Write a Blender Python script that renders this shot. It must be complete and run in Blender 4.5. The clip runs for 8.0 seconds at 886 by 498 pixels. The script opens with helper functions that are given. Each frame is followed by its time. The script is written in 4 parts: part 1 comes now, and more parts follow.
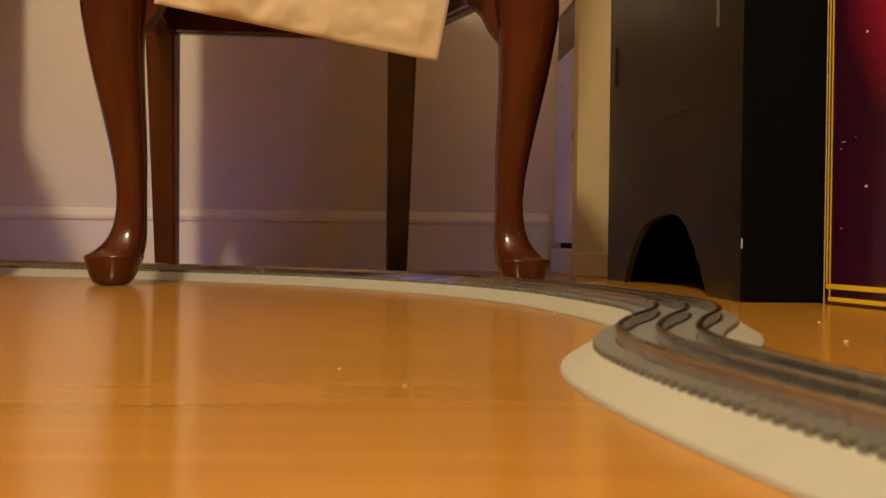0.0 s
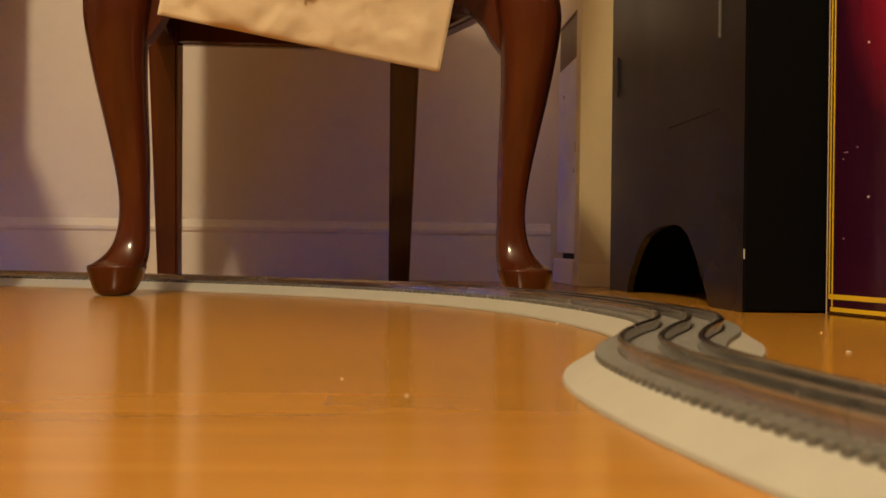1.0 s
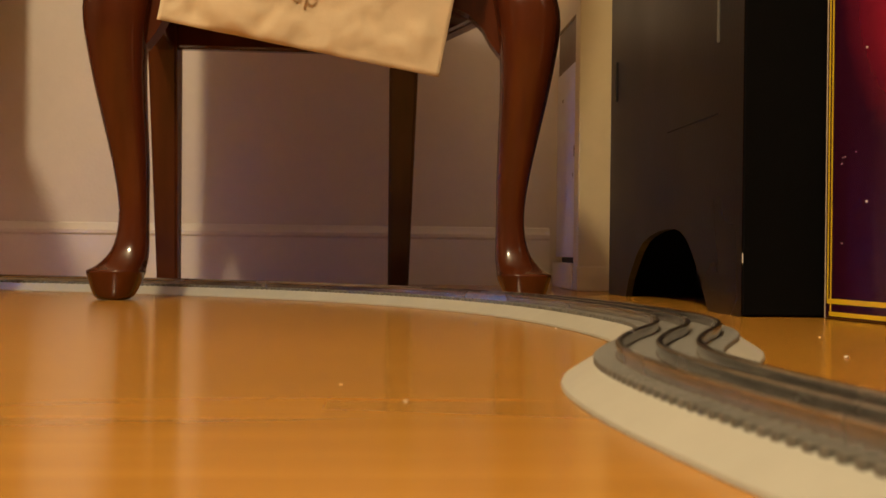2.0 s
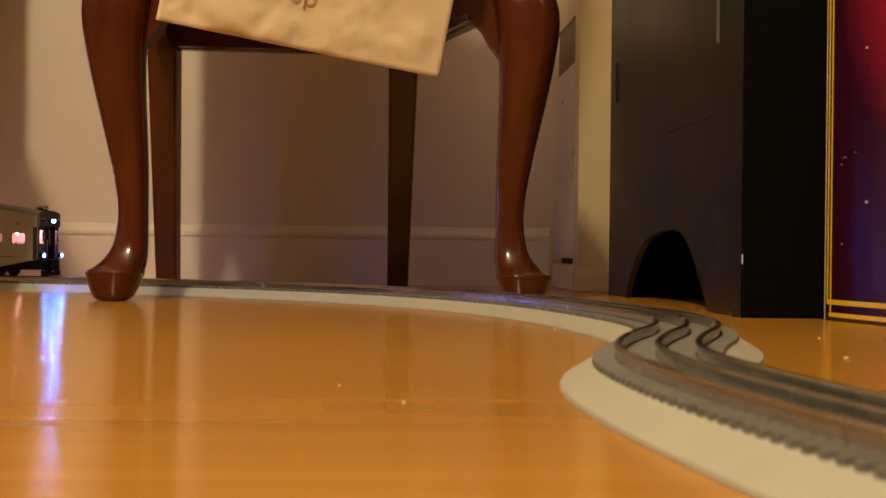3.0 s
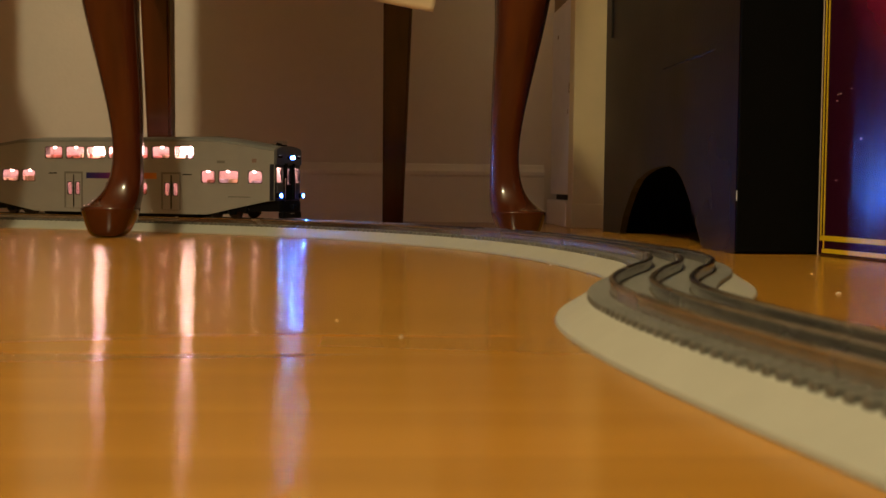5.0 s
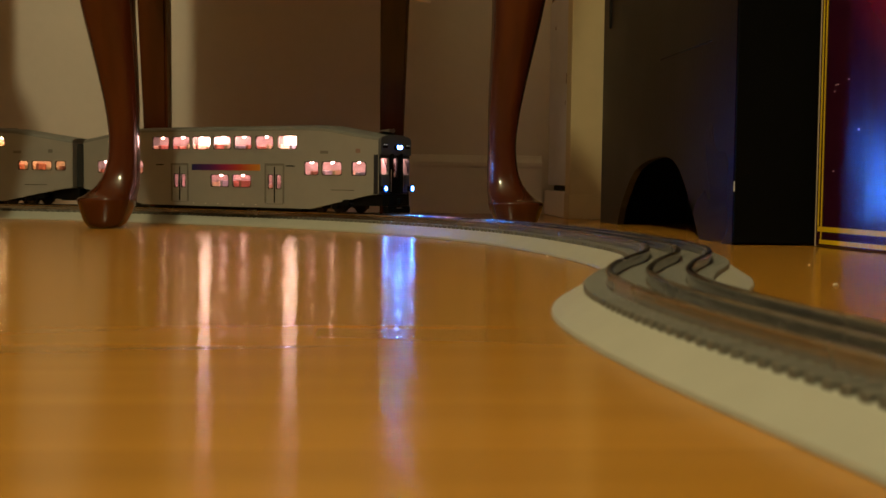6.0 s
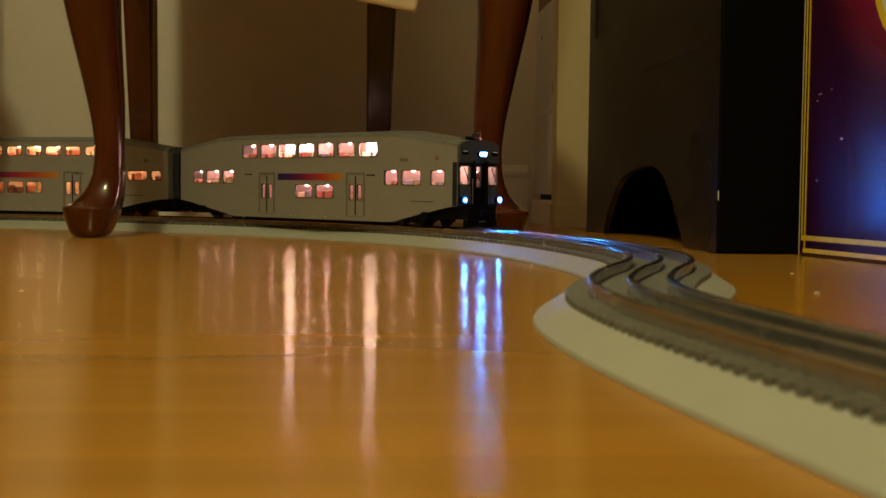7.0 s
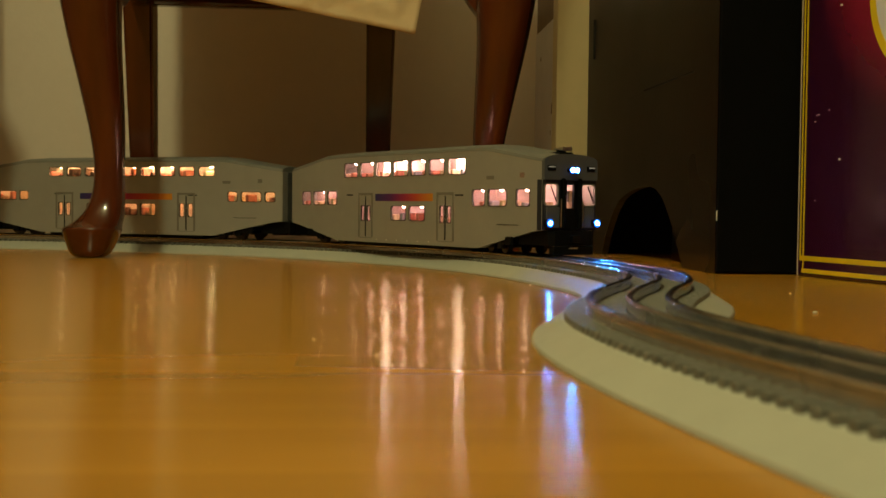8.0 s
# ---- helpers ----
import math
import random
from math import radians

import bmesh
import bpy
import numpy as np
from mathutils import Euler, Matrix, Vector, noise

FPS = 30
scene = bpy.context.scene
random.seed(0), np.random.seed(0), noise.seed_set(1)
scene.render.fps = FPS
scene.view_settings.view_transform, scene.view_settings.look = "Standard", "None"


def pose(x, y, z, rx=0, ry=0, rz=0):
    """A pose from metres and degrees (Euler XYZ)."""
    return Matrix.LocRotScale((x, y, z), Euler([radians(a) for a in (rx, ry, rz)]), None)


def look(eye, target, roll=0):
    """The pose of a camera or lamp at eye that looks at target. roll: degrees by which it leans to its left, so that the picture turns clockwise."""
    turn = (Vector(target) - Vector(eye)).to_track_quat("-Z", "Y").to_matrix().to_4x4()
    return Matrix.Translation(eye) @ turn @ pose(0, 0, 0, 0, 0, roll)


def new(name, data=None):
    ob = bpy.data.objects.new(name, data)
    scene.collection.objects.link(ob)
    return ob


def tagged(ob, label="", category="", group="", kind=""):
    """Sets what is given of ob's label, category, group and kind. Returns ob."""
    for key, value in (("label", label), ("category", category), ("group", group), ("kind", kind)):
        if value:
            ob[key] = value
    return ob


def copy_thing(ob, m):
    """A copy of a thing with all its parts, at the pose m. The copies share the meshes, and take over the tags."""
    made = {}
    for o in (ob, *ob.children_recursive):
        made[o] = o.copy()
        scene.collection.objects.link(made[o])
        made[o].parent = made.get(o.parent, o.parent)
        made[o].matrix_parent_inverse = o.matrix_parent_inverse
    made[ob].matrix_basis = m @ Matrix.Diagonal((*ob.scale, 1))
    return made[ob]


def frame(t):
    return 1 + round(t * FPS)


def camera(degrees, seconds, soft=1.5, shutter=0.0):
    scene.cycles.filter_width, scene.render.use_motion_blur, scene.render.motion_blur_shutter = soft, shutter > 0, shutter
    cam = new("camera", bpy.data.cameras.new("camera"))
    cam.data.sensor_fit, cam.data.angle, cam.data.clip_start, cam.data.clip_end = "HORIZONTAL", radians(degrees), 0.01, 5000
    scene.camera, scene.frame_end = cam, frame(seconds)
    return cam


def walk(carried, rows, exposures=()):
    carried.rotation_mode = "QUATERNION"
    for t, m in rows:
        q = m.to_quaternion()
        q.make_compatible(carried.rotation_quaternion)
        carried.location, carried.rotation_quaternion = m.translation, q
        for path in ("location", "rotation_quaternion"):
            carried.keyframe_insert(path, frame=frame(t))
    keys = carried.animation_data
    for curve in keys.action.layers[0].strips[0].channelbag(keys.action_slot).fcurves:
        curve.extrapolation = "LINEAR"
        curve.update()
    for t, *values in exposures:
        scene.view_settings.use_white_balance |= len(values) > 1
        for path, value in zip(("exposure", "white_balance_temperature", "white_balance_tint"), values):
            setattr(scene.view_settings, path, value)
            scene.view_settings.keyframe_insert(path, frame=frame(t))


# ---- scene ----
cam = camera(40.0, 8.0)
PATH = [
    (0, (0.002, 0.002, 0.062), (0.003, 2.001, 0.042), 0.7),
    (0.5, (0.002, -0.002, 0.063), (-0.002, 1.998, 0.051), 0.7),
    (1, (0.002, 0.001, 0.062), (-0.001, 2.001, 0.059), 0.7),
    (1.5, (0.002, -0.001, 0.063), (0.0, 1.999, 0.064), 0.7),
    (3, (0.003, 0.001, 0.063), (0.001, 2.001, 0.067), 0.7),
    (3.5, (0.003, 0.002, 0.063), (0.002, 2.002, 0.051), 0.6),
    (4, (0.003, 0.002, 0.062), (0.004, 2.002, 0.021), 0.7),
    (4.5, (0.002, -0.004, 0.063), (0.008, 1.995, -0.015), 0.7),
    (6, (0.003, -0.001, 0.063), (0.015, 1.995, -0.052), 0.7),
    (6.5, (0.005, -0.003, 0.063), (0.028, 1.993, -0.058), 0.6),
    (7, (0.006, -0.003, 0.063), (0.037, 1.994, -0.037), 0.7),
    (7.5, (0.006, -0.004, 0.062), (0.039, 1.994, -0.015), 0.7),
    (8, (0.006, -0.005, 0.062), (0.038, 1.994, -0.003), 0.7),
]
walk(cam, [(t, look(eye, target, roll)) for t, eye, target, roll in PATH],
     exposures=[(0.0, 0.0, 6500, 10), (3.5, -0.06, 6500, 6), (4.5, -0.34, 6500, 0), (6.0, -0.82, 6400, -12), (7.0, -0.90, 6650, -23), (8.0, -0.72, 6800, -28)])
cam.data.dof.use_dof, cam.data.dof.focus_distance, cam.data.dof.aperture_fstop = True, 1.35, 20.0

# ---- light: one warm room lamp behind the camera, dim night world ----
world = bpy.data.worlds.new("world")
scene.world = world
world.use_nodes = True
world.node_tree.nodes["Background"].inputs[0].default_value = (0.02, 0.02, 0.03, 1)
world.node_tree.nodes["Background"].inputs[1].default_value = 0.2
LAMP = (-0.56, -0.55, 1.95)
lamp_data = bpy.data.lights.new("room_lamp", "POINT")
lamp_data.energy, lamp_data.color, lamp_data.shadow_soft_size = 163.0, (1.0, 0.79, 0.49), 0.11
lamp = new("room_lamp", lamp_data)
lamp.location = LAMP


# ---- materials ----
def mat(name, base, rough=0.5, metal=0.0, vary=0.12, scale=40.0, bump=0.0, bump_scale=200.0, stretch=(1, 1, 1),
        spec=0.5, coat=0.0, emit=None, power=0.0, each=0.0, rough_vary=0.0, brushed=None):
    """A surface with grain at two scales, and relief."""
    m = bpy.data.materials.new(name)
    m.use_nodes = True
    nt = m.node_tree
    b = nt.nodes["Principled BSDF"]
    b.inputs["Roughness"].default_value, b.inputs["Metallic"].default_value = rough, metal
    b.inputs["Specular IOR Level"].default_value = spec
    b.inputs["Coat Weight"].default_value, b.inputs["Coat Roughness"].default_value = coat, 0.08
    if brushed:
        b.inputs["Anisotropic"].default_value = 0.82
        way = nt.nodes.new("ShaderNodeCombineXYZ")
        for k in range(3):
            way.inputs[k].default_value = brushed[k]
        nt.links.new(way.outputs[0], b.inputs["Tangent"])
    if emit:
        b.inputs["Emission Color"].default_value, b.inputs["Emission Strength"].default_value = (*emit, 1), power
    co = nt.nodes.new("ShaderNodeTexCoord")
    mp = nt.nodes.new("ShaderNodeMapping")
    mp.inputs["Scale"].default_value = stretch
    nt.links.new(co.outputs["Object"], mp.inputs["Vector"])
    fine, broad = nt.nodes.new("ShaderNodeTexNoise"), nt.nodes.new("ShaderNodeTexNoise")
    fine.inputs["Scale"].default_value, fine.inputs["Detail"].default_value = scale, 6
    broad.inputs["Scale"].default_value, broad.inputs["Detail"].default_value = scale * 0.12, 3
    for n in (fine, broad):
        nt.links.new(mp.outputs[0], n.inputs["Vector"])
    add = nt.nodes.new("ShaderNodeMath")
    add.operation = "ADD"
    nt.links.new(fine.outputs[0], add.inputs[0])
    nt.links.new(broad.outputs[0], add.inputs[1])
    last = add
    if each:
        info = nt.nodes.new("ShaderNodeObjectInfo")
        mul = nt.nodes.new("ShaderNodeMath")
        mul.operation = "MULTIPLY_ADD"
        mul.inputs[1].default_value = each
        nt.links.new(info.outputs["Random"], mul.inputs[0])
        nt.links.new(add.outputs[0], mul.inputs[2])
        last = mul
        shift = nt.nodes.new("ShaderNodeVectorMath")
        shift.operation = "SCALE"
        shift.inputs[0].default_value = (7.3, 5.1, 3.7)
        nt.links.new(info.outputs["Random"], shift.inputs["Scale"])
        nt.links.new(shift.outputs[0], mp.inputs["Location"])
    ramp = nt.nodes.new("ShaderNodeMapRange")
    ramp.inputs["From Min"].default_value, ramp.inputs["From Max"].default_value = 0.6, 1.4 + each
    ramp.inputs["To Min"].default_value, ramp.inputs["To Max"].default_value = 1 - vary, 1 + vary
    nt.links.new(last.outputs[0], ramp.inputs["Value"])
    tint = nt.nodes.new("ShaderNodeMix")
    tint.data_type, tint.blend_type = "RGBA", "MULTIPLY"
    tint.inputs["Factor"].default_value = 1
    tint.inputs["A"].default_value = (*base, 1)
    nt.links.new(ramp.outputs[0], tint.inputs["B"])
    nt.links.new(tint.outputs["Result"], b.inputs["Base Color"])
    if rough_vary:
        rr = nt.nodes.new("ShaderNodeMapRange")
        rr.inputs["From Min"].default_value, rr.inputs["From Max"].default_value = 0.35, 0.65
        rr.inputs["To Min"].default_value, rr.inputs["To Max"].default_value = rough - rough_vary, rough + rough_vary
        nt.links.new(broad.outputs[0], rr.inputs["Value"])
        nt.links.new(rr.outputs[0], b.inputs["Roughness"])
    if bump:
        bn = nt.nodes.new("ShaderNodeTexNoise")
        bn.inputs["Scale"].default_value, bn.inputs["Detail"].default_value = bump_scale, 4
        nt.links.new(mp.outputs[0], bn.inputs["Vector"])
        bp = nt.nodes.new("ShaderNodeBump")
        bp.inputs["Strength"].default_value, bp.inputs["Distance"].default_value = 1.0, bump
        nt.links.new(bn.outputs[0], bp.inputs["Height"])
        nt.links.new(bp.outputs[0], b.inputs["Normal"])
    return m


def glow(name, colour, power):
    m = bpy.data.materials.new(name)
    m.use_nodes = True
    b = m.node_tree.nodes["Principled BSDF"]
    b.inputs["Base Color"].default_value = (*[0.8 * c for c in colour], 1)
    b.inputs["Emission Color"].default_value, b.inputs["Emission Strength"].default_value = (*colour, 1), power
    return m


M_FLOOR = mat("oak_varnish", (0.54, 0.25, 0.031), 0.178, vary=0.18, scale=30, stretch=(0.12, 1, 1), bump=0.000008, bump_scale=11, each=0.03, spec=0.65, rough_vary=0.004, brushed=(-0.052, 0.9986, 0.0))
# unseen walls and ceiling: tones picked for how much light they bounce
M_WALLDIM = mat("unseen_wall_dim", (0.34, 0.28, 0.22), 0.6, vary=0.05, scale=40)
M_CEILING = mat("ceiling_paint", (0.52, 0.47, 0.40), 0.7, vary=0.04, scale=40)
M_WALL = mat("wall_paint", (0.70, 0.62, 0.55), 0.5, vary=0.03, scale=60, bump=0.0004, bump_scale=150)
M_TRIM = mat("trim_paint", (0.76, 0.70, 0.64), 0.3, vary=0.03, scale=60, bump=0.0002, bump_scale=60)
M_CREAM = mat("cream_paint", (0.62, 0.50, 0.285), 0.45, vary=0.05, scale=40, bump=0.0002, bump_scale=80)
M_PANELW = mat("white_laminate", (0.74, 0.72, 0.76), 0.4, vary=0.08, scale=25)
M_SHELFBROWN = mat("brown_board", (0.16, 0.085, 0.035), 0.5, vary=0.2, scale=30)
M_MAHOGANY = mat("mahogany", (0.074, 0.0165, 0.0048), 0.17, vary=0.5, spec=0.3, scale=35, stretch=(1, 1, 0.15), bump=0.0001, bump_scale=60, coat=0.4)
M_SEAT = mat("seat_fabric", (0.35, 0.25, 0.15), 0.9, scale=200, bump=0.0005, bump_scale=600)
M_PAPER = mat("kraft_paper", (0.62, 0.49, 0.32), 0.75, vary=0.08, scale=30, bump=0.0016, bump_scale=34)
M_INK = mat("brown_ink", (0.10, 0.06, 0.04), 0.7)
M_DULLBLACK = mat("dull_black_front", (0.0016, 0.0014, 0.0014), 0.85, vary=0.3, scale=300, spec=0.1, bump=0.0002, bump_scale=900)
M_BLACK = mat("black_laminate", (0.0055, 0.0044, 0.0033), 0.30, spec=0.45, vary=0.25, scale=20, bump=0.00015, bump_scale=150, rough_vary=0.06)
M_HOLLOW = mat("raw_black", (0.006, 0.006, 0.006), 0.8)
M_SLOT = mat("dull_trim", (0.10, 0.095, 0.085), 0.45)
M_STEEL = mat("steel", (0.55, 0.53, 0.5), 0.3, metal=1.0)
M_CARD = mat("card_edge", (0.45, 0.36, 0.27), 0.8, vary=0.2)
M_YELLOW = mat("yellow_print", (0.78, 0.55, 0.02), 0.35, vary=0.06)
M_WHITEP = mat("white_print", (0.75, 0.72, 0.68), 0.35, vary=0.05)
M_BED = mat("roadbed_plastic", (0.45, 0.445, 0.385), 0.55, vary=0.06, scale=60, bump=0.0001, bump_scale=400)
M_TIE = mat("tie_plastic", (0.15, 0.145, 0.13), 0.42, vary=0.3, scale=300, bump=0.0004, bump_scale=900, each=0.3)
M_DECK = mat("ballast_plastic", (0.17, 0.155, 0.135), 0.7, vary=0.35, scale=350, bump=0.0006, bump_scale=700)
M_RAIL = mat("rail_nickel", (0.46, 0.45, 0.43), 0.24, metal=1.0, vary=0.25, scale=90, rough_vary=0.06)
M_SILVER = mat("silver_paint", (0.33, 0.33, 0.315), 0.42, metal=0.25, vary=0.05, scale=80, bump=0.00004, bump_scale=300)
M_ROOF = mat("roof_grey", (0.21, 0.21, 0.20), 0.5, metal=0.2, vary=0.1, scale=80)
M_BROW = mat("slate_paint", (0.075, 0.08, 0.095), 0.4, vary=0.1, scale=80)
M_GASKET = mat("window_gasket", (0.055, 0.05, 0.045), 0.5, vary=0.1, scale=80)
M_DOORTRIM = mat("door_trim", (0.17, 0.165, 0.15), 0.5, vary=0.1, scale=80)
M_DARK = mat("black_plastic", (0.0022, 0.0023, 0.0028), 0.55, spec=0.12, vary=0.2, scale=90)
M_NAVY = mat("navy_paint", (0.012, 0.016, 0.03), 0.3, vary=0.1, scale=80)
M_RUBBER = mat("black_rubber", (0.01, 0.01, 0.01), 0.7)
M_WHEEL = mat("wheel_metal", (0.06, 0.055, 0.05), 0.4, metal=1.0)
M_SEATRED = mat("red_plastic", (0.52, 0.20, 0.16), 0.5)
M_DECAL = mat("faded_decal", (0.30, 0.19, 0.16), 0.5, vary=0.5, scale=400)
M_SEATBLUE = mat("blue_plastic", (0.35, 0.34, 0.45), 0.5)
M_SEATDARK = mat("brown_plastic", (0.14, 0.07, 0.05), 0.5)
M_SEATTAN = mat("tan_plastic", (0.65, 0.5, 0.35), 0.5)
M_INNER = mat("cream_plastic", (0.72, 0.60, 0.60), 0.6)
M_HEAD = glow("headlight_blue", (0.05, 0.22, 1.0), 1400.0)
M_DIODE = glow("headlight_diode", (0.03, 0.17, 1.0), 66000.0)
# blue glare round the headlights, put in as a glowing ring
M_HALO = glow("headlight_glare", (0.03, 0.11, 1.0), 3.2)
# faint emission that imitates the reflection on the marker lenses
M_MARK = glow("marker_gleam_white", (0.8, 0.75, 0.8), 0.35)
M_PINKLED = glow("pink_led", (1.0, 0.44, 0.43), 16.0)
M_PINKBULB = glow("pink_bulb", (1.0, 0.46, 0.45), 85.0)
M_PINKSTRONG = glow("bright_pink_panel", (1.0, 0.50, 0.46), 105.0)
M_AMBERLAMP = glow("amber_ceiling_lamp", (1.0, 0.55, 0.32), 130.0)
M_AMBERLED = glow("amber_led", (1.0, 0.45, 0.20), 30.0)


def band_material(name, x0, x1):
    """A printed colour band that runs from navy over magenta to orange between two places along the coach."""
    m = bpy.data.materials.new(name)
    m.use_nodes = True
    nt = m.node_tree
    b = nt.nodes["Principled BSDF"]
    b.inputs["Roughness"].default_value = 0.4
    co, sep, mr, cr = (nt.nodes.new("ShaderNode" + k) for k in ("TexCoord", "SeparateXYZ", "MapRange", "ValToRGB"))
    nt.links.new(co.outputs["Object"], sep.inputs[0])
    mr.inputs["From Min"].default_value, mr.inputs["From Max"].default_value = x0, x1
    nt.links.new(sep.outputs["X"], mr.inputs["Value"])
    nt.links.new(mr.outputs[0], cr.inputs[0])
    stops = ((0.0, (0.008, 0.012, 0.10)), (0.28, (0.075, 0.008, 0.11)), (0.52, (0.30, 0.012, 0.075)), (0.72, (0.46, 0.055, 0.03)), (1.0, (0.58, 0.24, 0.035)))
    ramp = cr.color_ramp
    for i, (at, c) in enumerate(stops):
        e = ramp.elements[0] if i == 0 else ramp.elements[-1] if i == len(stops) - 1 else ramp.elements.new(at)
        e.position, e.color = at, (*c, 1)
    nt.links.new(cr.outputs[0], b.inputs["Base Color"])
    return m


def glass_material():
    """Thin clear plastic: passes light straight through, with a slight gloss."""
    m = bpy.data.materials.new("clear_plastic")
    m.use_nodes = True
    nt = m.node_tree
    clear, gloss, mix = (nt.nodes.new("ShaderNode" + k) for k in ("BsdfTransparent", "BsdfGlossy", "MixShader"))
    clear.inputs["Color"].default_value = (0.95, 0.95, 0.95, 1)
    gloss.inputs["Roughness"].default_value = 0.03
    mix.inputs[0].default_value = 0.04
    nt.links.new(clear.outputs[0], mix.inputs[1])
    nt.links.new(gloss.outputs[0], mix.inputs[2])
    nt.links.new(mix.outputs[0], nt.nodes["Material Output"].inputs["Surface"])
    return m


M_GLASS = glass_material()


def print_material():
    """Box print: dark purple that runs to red round the emblem."""
    m = bpy.data.materials.new("box_print")
    m.use_nodes = True
    nt = m.node_tree
    b = nt.nodes["Principled BSDF"]
    b.inputs["Roughness"].default_value, b.inputs["Coat Weight"].default_value, b.inputs["Coat Roughness"].default_value = 0.24, 1.0, 0.10
    co = nt.nodes.new("ShaderNodeTexCoord")
    mp = nt.nodes.new("ShaderNodeMapping")
    mp.inputs["Location"].default_value, mp.inputs["Scale"].default_value = (-0.168 / 0.18, 0, -0.335 / 0.225), (1 / 0.18, 0.0, 1 / 0.225)
    nt.links.new(co.outputs["Object"], mp.inputs["Vector"])
    gr = nt.nodes.new("ShaderNodeTexGradient")
    gr.gradient_type = "SPHERICAL"
    nt.links.new(mp.outputs[0], gr.inputs["Vector"])
    cr = nt.nodes.new("ShaderNodeValToRGB")
    cr.color_ramp.elements[0].color, cr.color_ramp.elements[0].position = (0.045, 0.004, 0.024, 1), 0.18
    cr.color_ramp.elements[1].color, cr.color_ramp.elements[1].position = (0.62, 0.02, 0.06, 1), 0.92
    nt.links.new(gr.outputs[0], cr.inputs[0])
    ns = nt.nodes.new("ShaderNodeTexNoise")
    ns.inputs["Scale"].default_value = 60
    nt.links.new(co.outputs["Object"], ns.inputs["Vector"])
    mx = nt.nodes.new("ShaderNodeMix")
    mx.data_type, mx.blend_type = "RGBA", "MULTIPLY"
    mx.inputs["Factor"].default_value = 0.25
    nt.links.new(cr.outputs[0], mx.inputs["A"])
    nt.links.new(ns.outputs[0], mx.inputs["B"])
    nt.links.new(mx.outputs["Result"], b.inputs["Base Color"])
    bp = nt.nodes.new("ShaderNodeBump")
    bp.inputs["Distance"].default_value = 0.0006
    wv = nt.nodes.new("ShaderNodeTexNoise")
    wv.inputs["Scale"].default_value = 18
    st = nt.nodes.new("ShaderNodeMapping")
    st.inputs["Scale"].default_value = (0.5, 1, 5)
    nt.links.new(co.outputs["Object"], st.inputs["Vector"])
    nt.links.new(st.outputs[0], wv.inputs["Vector"])
    nt.links.new(wv.outputs[0], bp.inputs["Height"])
    nt.links.new(bp.outputs[0], b.inputs["Normal"])
    return m


M_PRINT = print_material()


# ---- mesh helpers ----
def part(name, bm, material, parent=None, label="", smooth=False):
    me = bpy.data.meshes.new(name)
    bmesh.ops.recalc_face_normals(bm, faces=bm.faces)
    bm.to_mesh(me)
    bm.free()
    for m in (material if isinstance(material, (list, tuple)) else [material]):
        me.materials.append(m)
    if smooth:
        for p in me.polygons:
            p.use_smooth = True
    ob = new(name, me)
    if parent:
        ob.parent = parent
    if label:
        ob["label"] = label
    return ob


def box(bm, x0, x1, y0, y1, z0, z1, bevel=0.0, m=None, seg=2):
    mm = Matrix.Translation(((x0 + x1) / 2, (y0 + y1) / 2, (z0 + z1) / 2)) @ Matrix.Diagonal((x1 - x0, y1 - y0, z1 - z0, 1))
    g = bmesh.ops.create_cube(bm, size=1, matrix=(m or Matrix()) @ mm)
    if bevel:
        es = list({e for v in g["verts"] for e in v.link_edges})
        bmesh.ops.bevel(bm, geom=es, offset=bevel, segments=seg, affect="EDGES", profile=0.5)
    return bm


def boxed(*a, **k):
    return box(bmesh.new(), *a, **k)


def cyl(bm, r, length, m, n=20, r2=None):
    bmesh.ops.create_cone(bm, cap_ends=True, segments=n, radius1=r, radius2=r if r2 is None else r2, depth=length, matrix=m)
    return bm


def loft(bm, rings, close_ends=True):
    """Skin closed rings of points."""
    vs = [[bm.verts.new(p) for p in ring] for ring in rings]
    for a, b in zip(vs, vs[1:]):
        for i in range(len(a)):
            j = (i + 1) % len(a)
            bm.faces.new((a[i], a[j], b[j], b[i]))
    if close_ends:
        bm.faces.new(vs[0])
        bm.faces.new(vs[-1])
    return bm


def rounded(x0, x1, z0, z1, r, n=4):
    """Outline of a rectangle with round corners."""
    out = []
    for cx, cz, a0 in ((x1 - r, z1 - r, 0), (x0 + r, z1 - r, 90), (x0 + r, z0 + r, 180), (x1 - r, z0 + r, 270)):
        for i in range(n + 1):
            a = radians(a0 + 90 * i / n)
            out.append((cx + r * math.cos(a), cz + r * math.sin(a)))
    return out


def thing(name, label, category, m=None, group="", kind=""):
    ob = tagged(new(name), label, category, group, kind)
    ob.empty_display_size = 0.05
    if m is not None:
        ob.matrix_basis = m
    return ob


# ---- the room ----
ROOM = pose(0, 0, 0, 0, 0, 3)
WALL_Y = 2.26


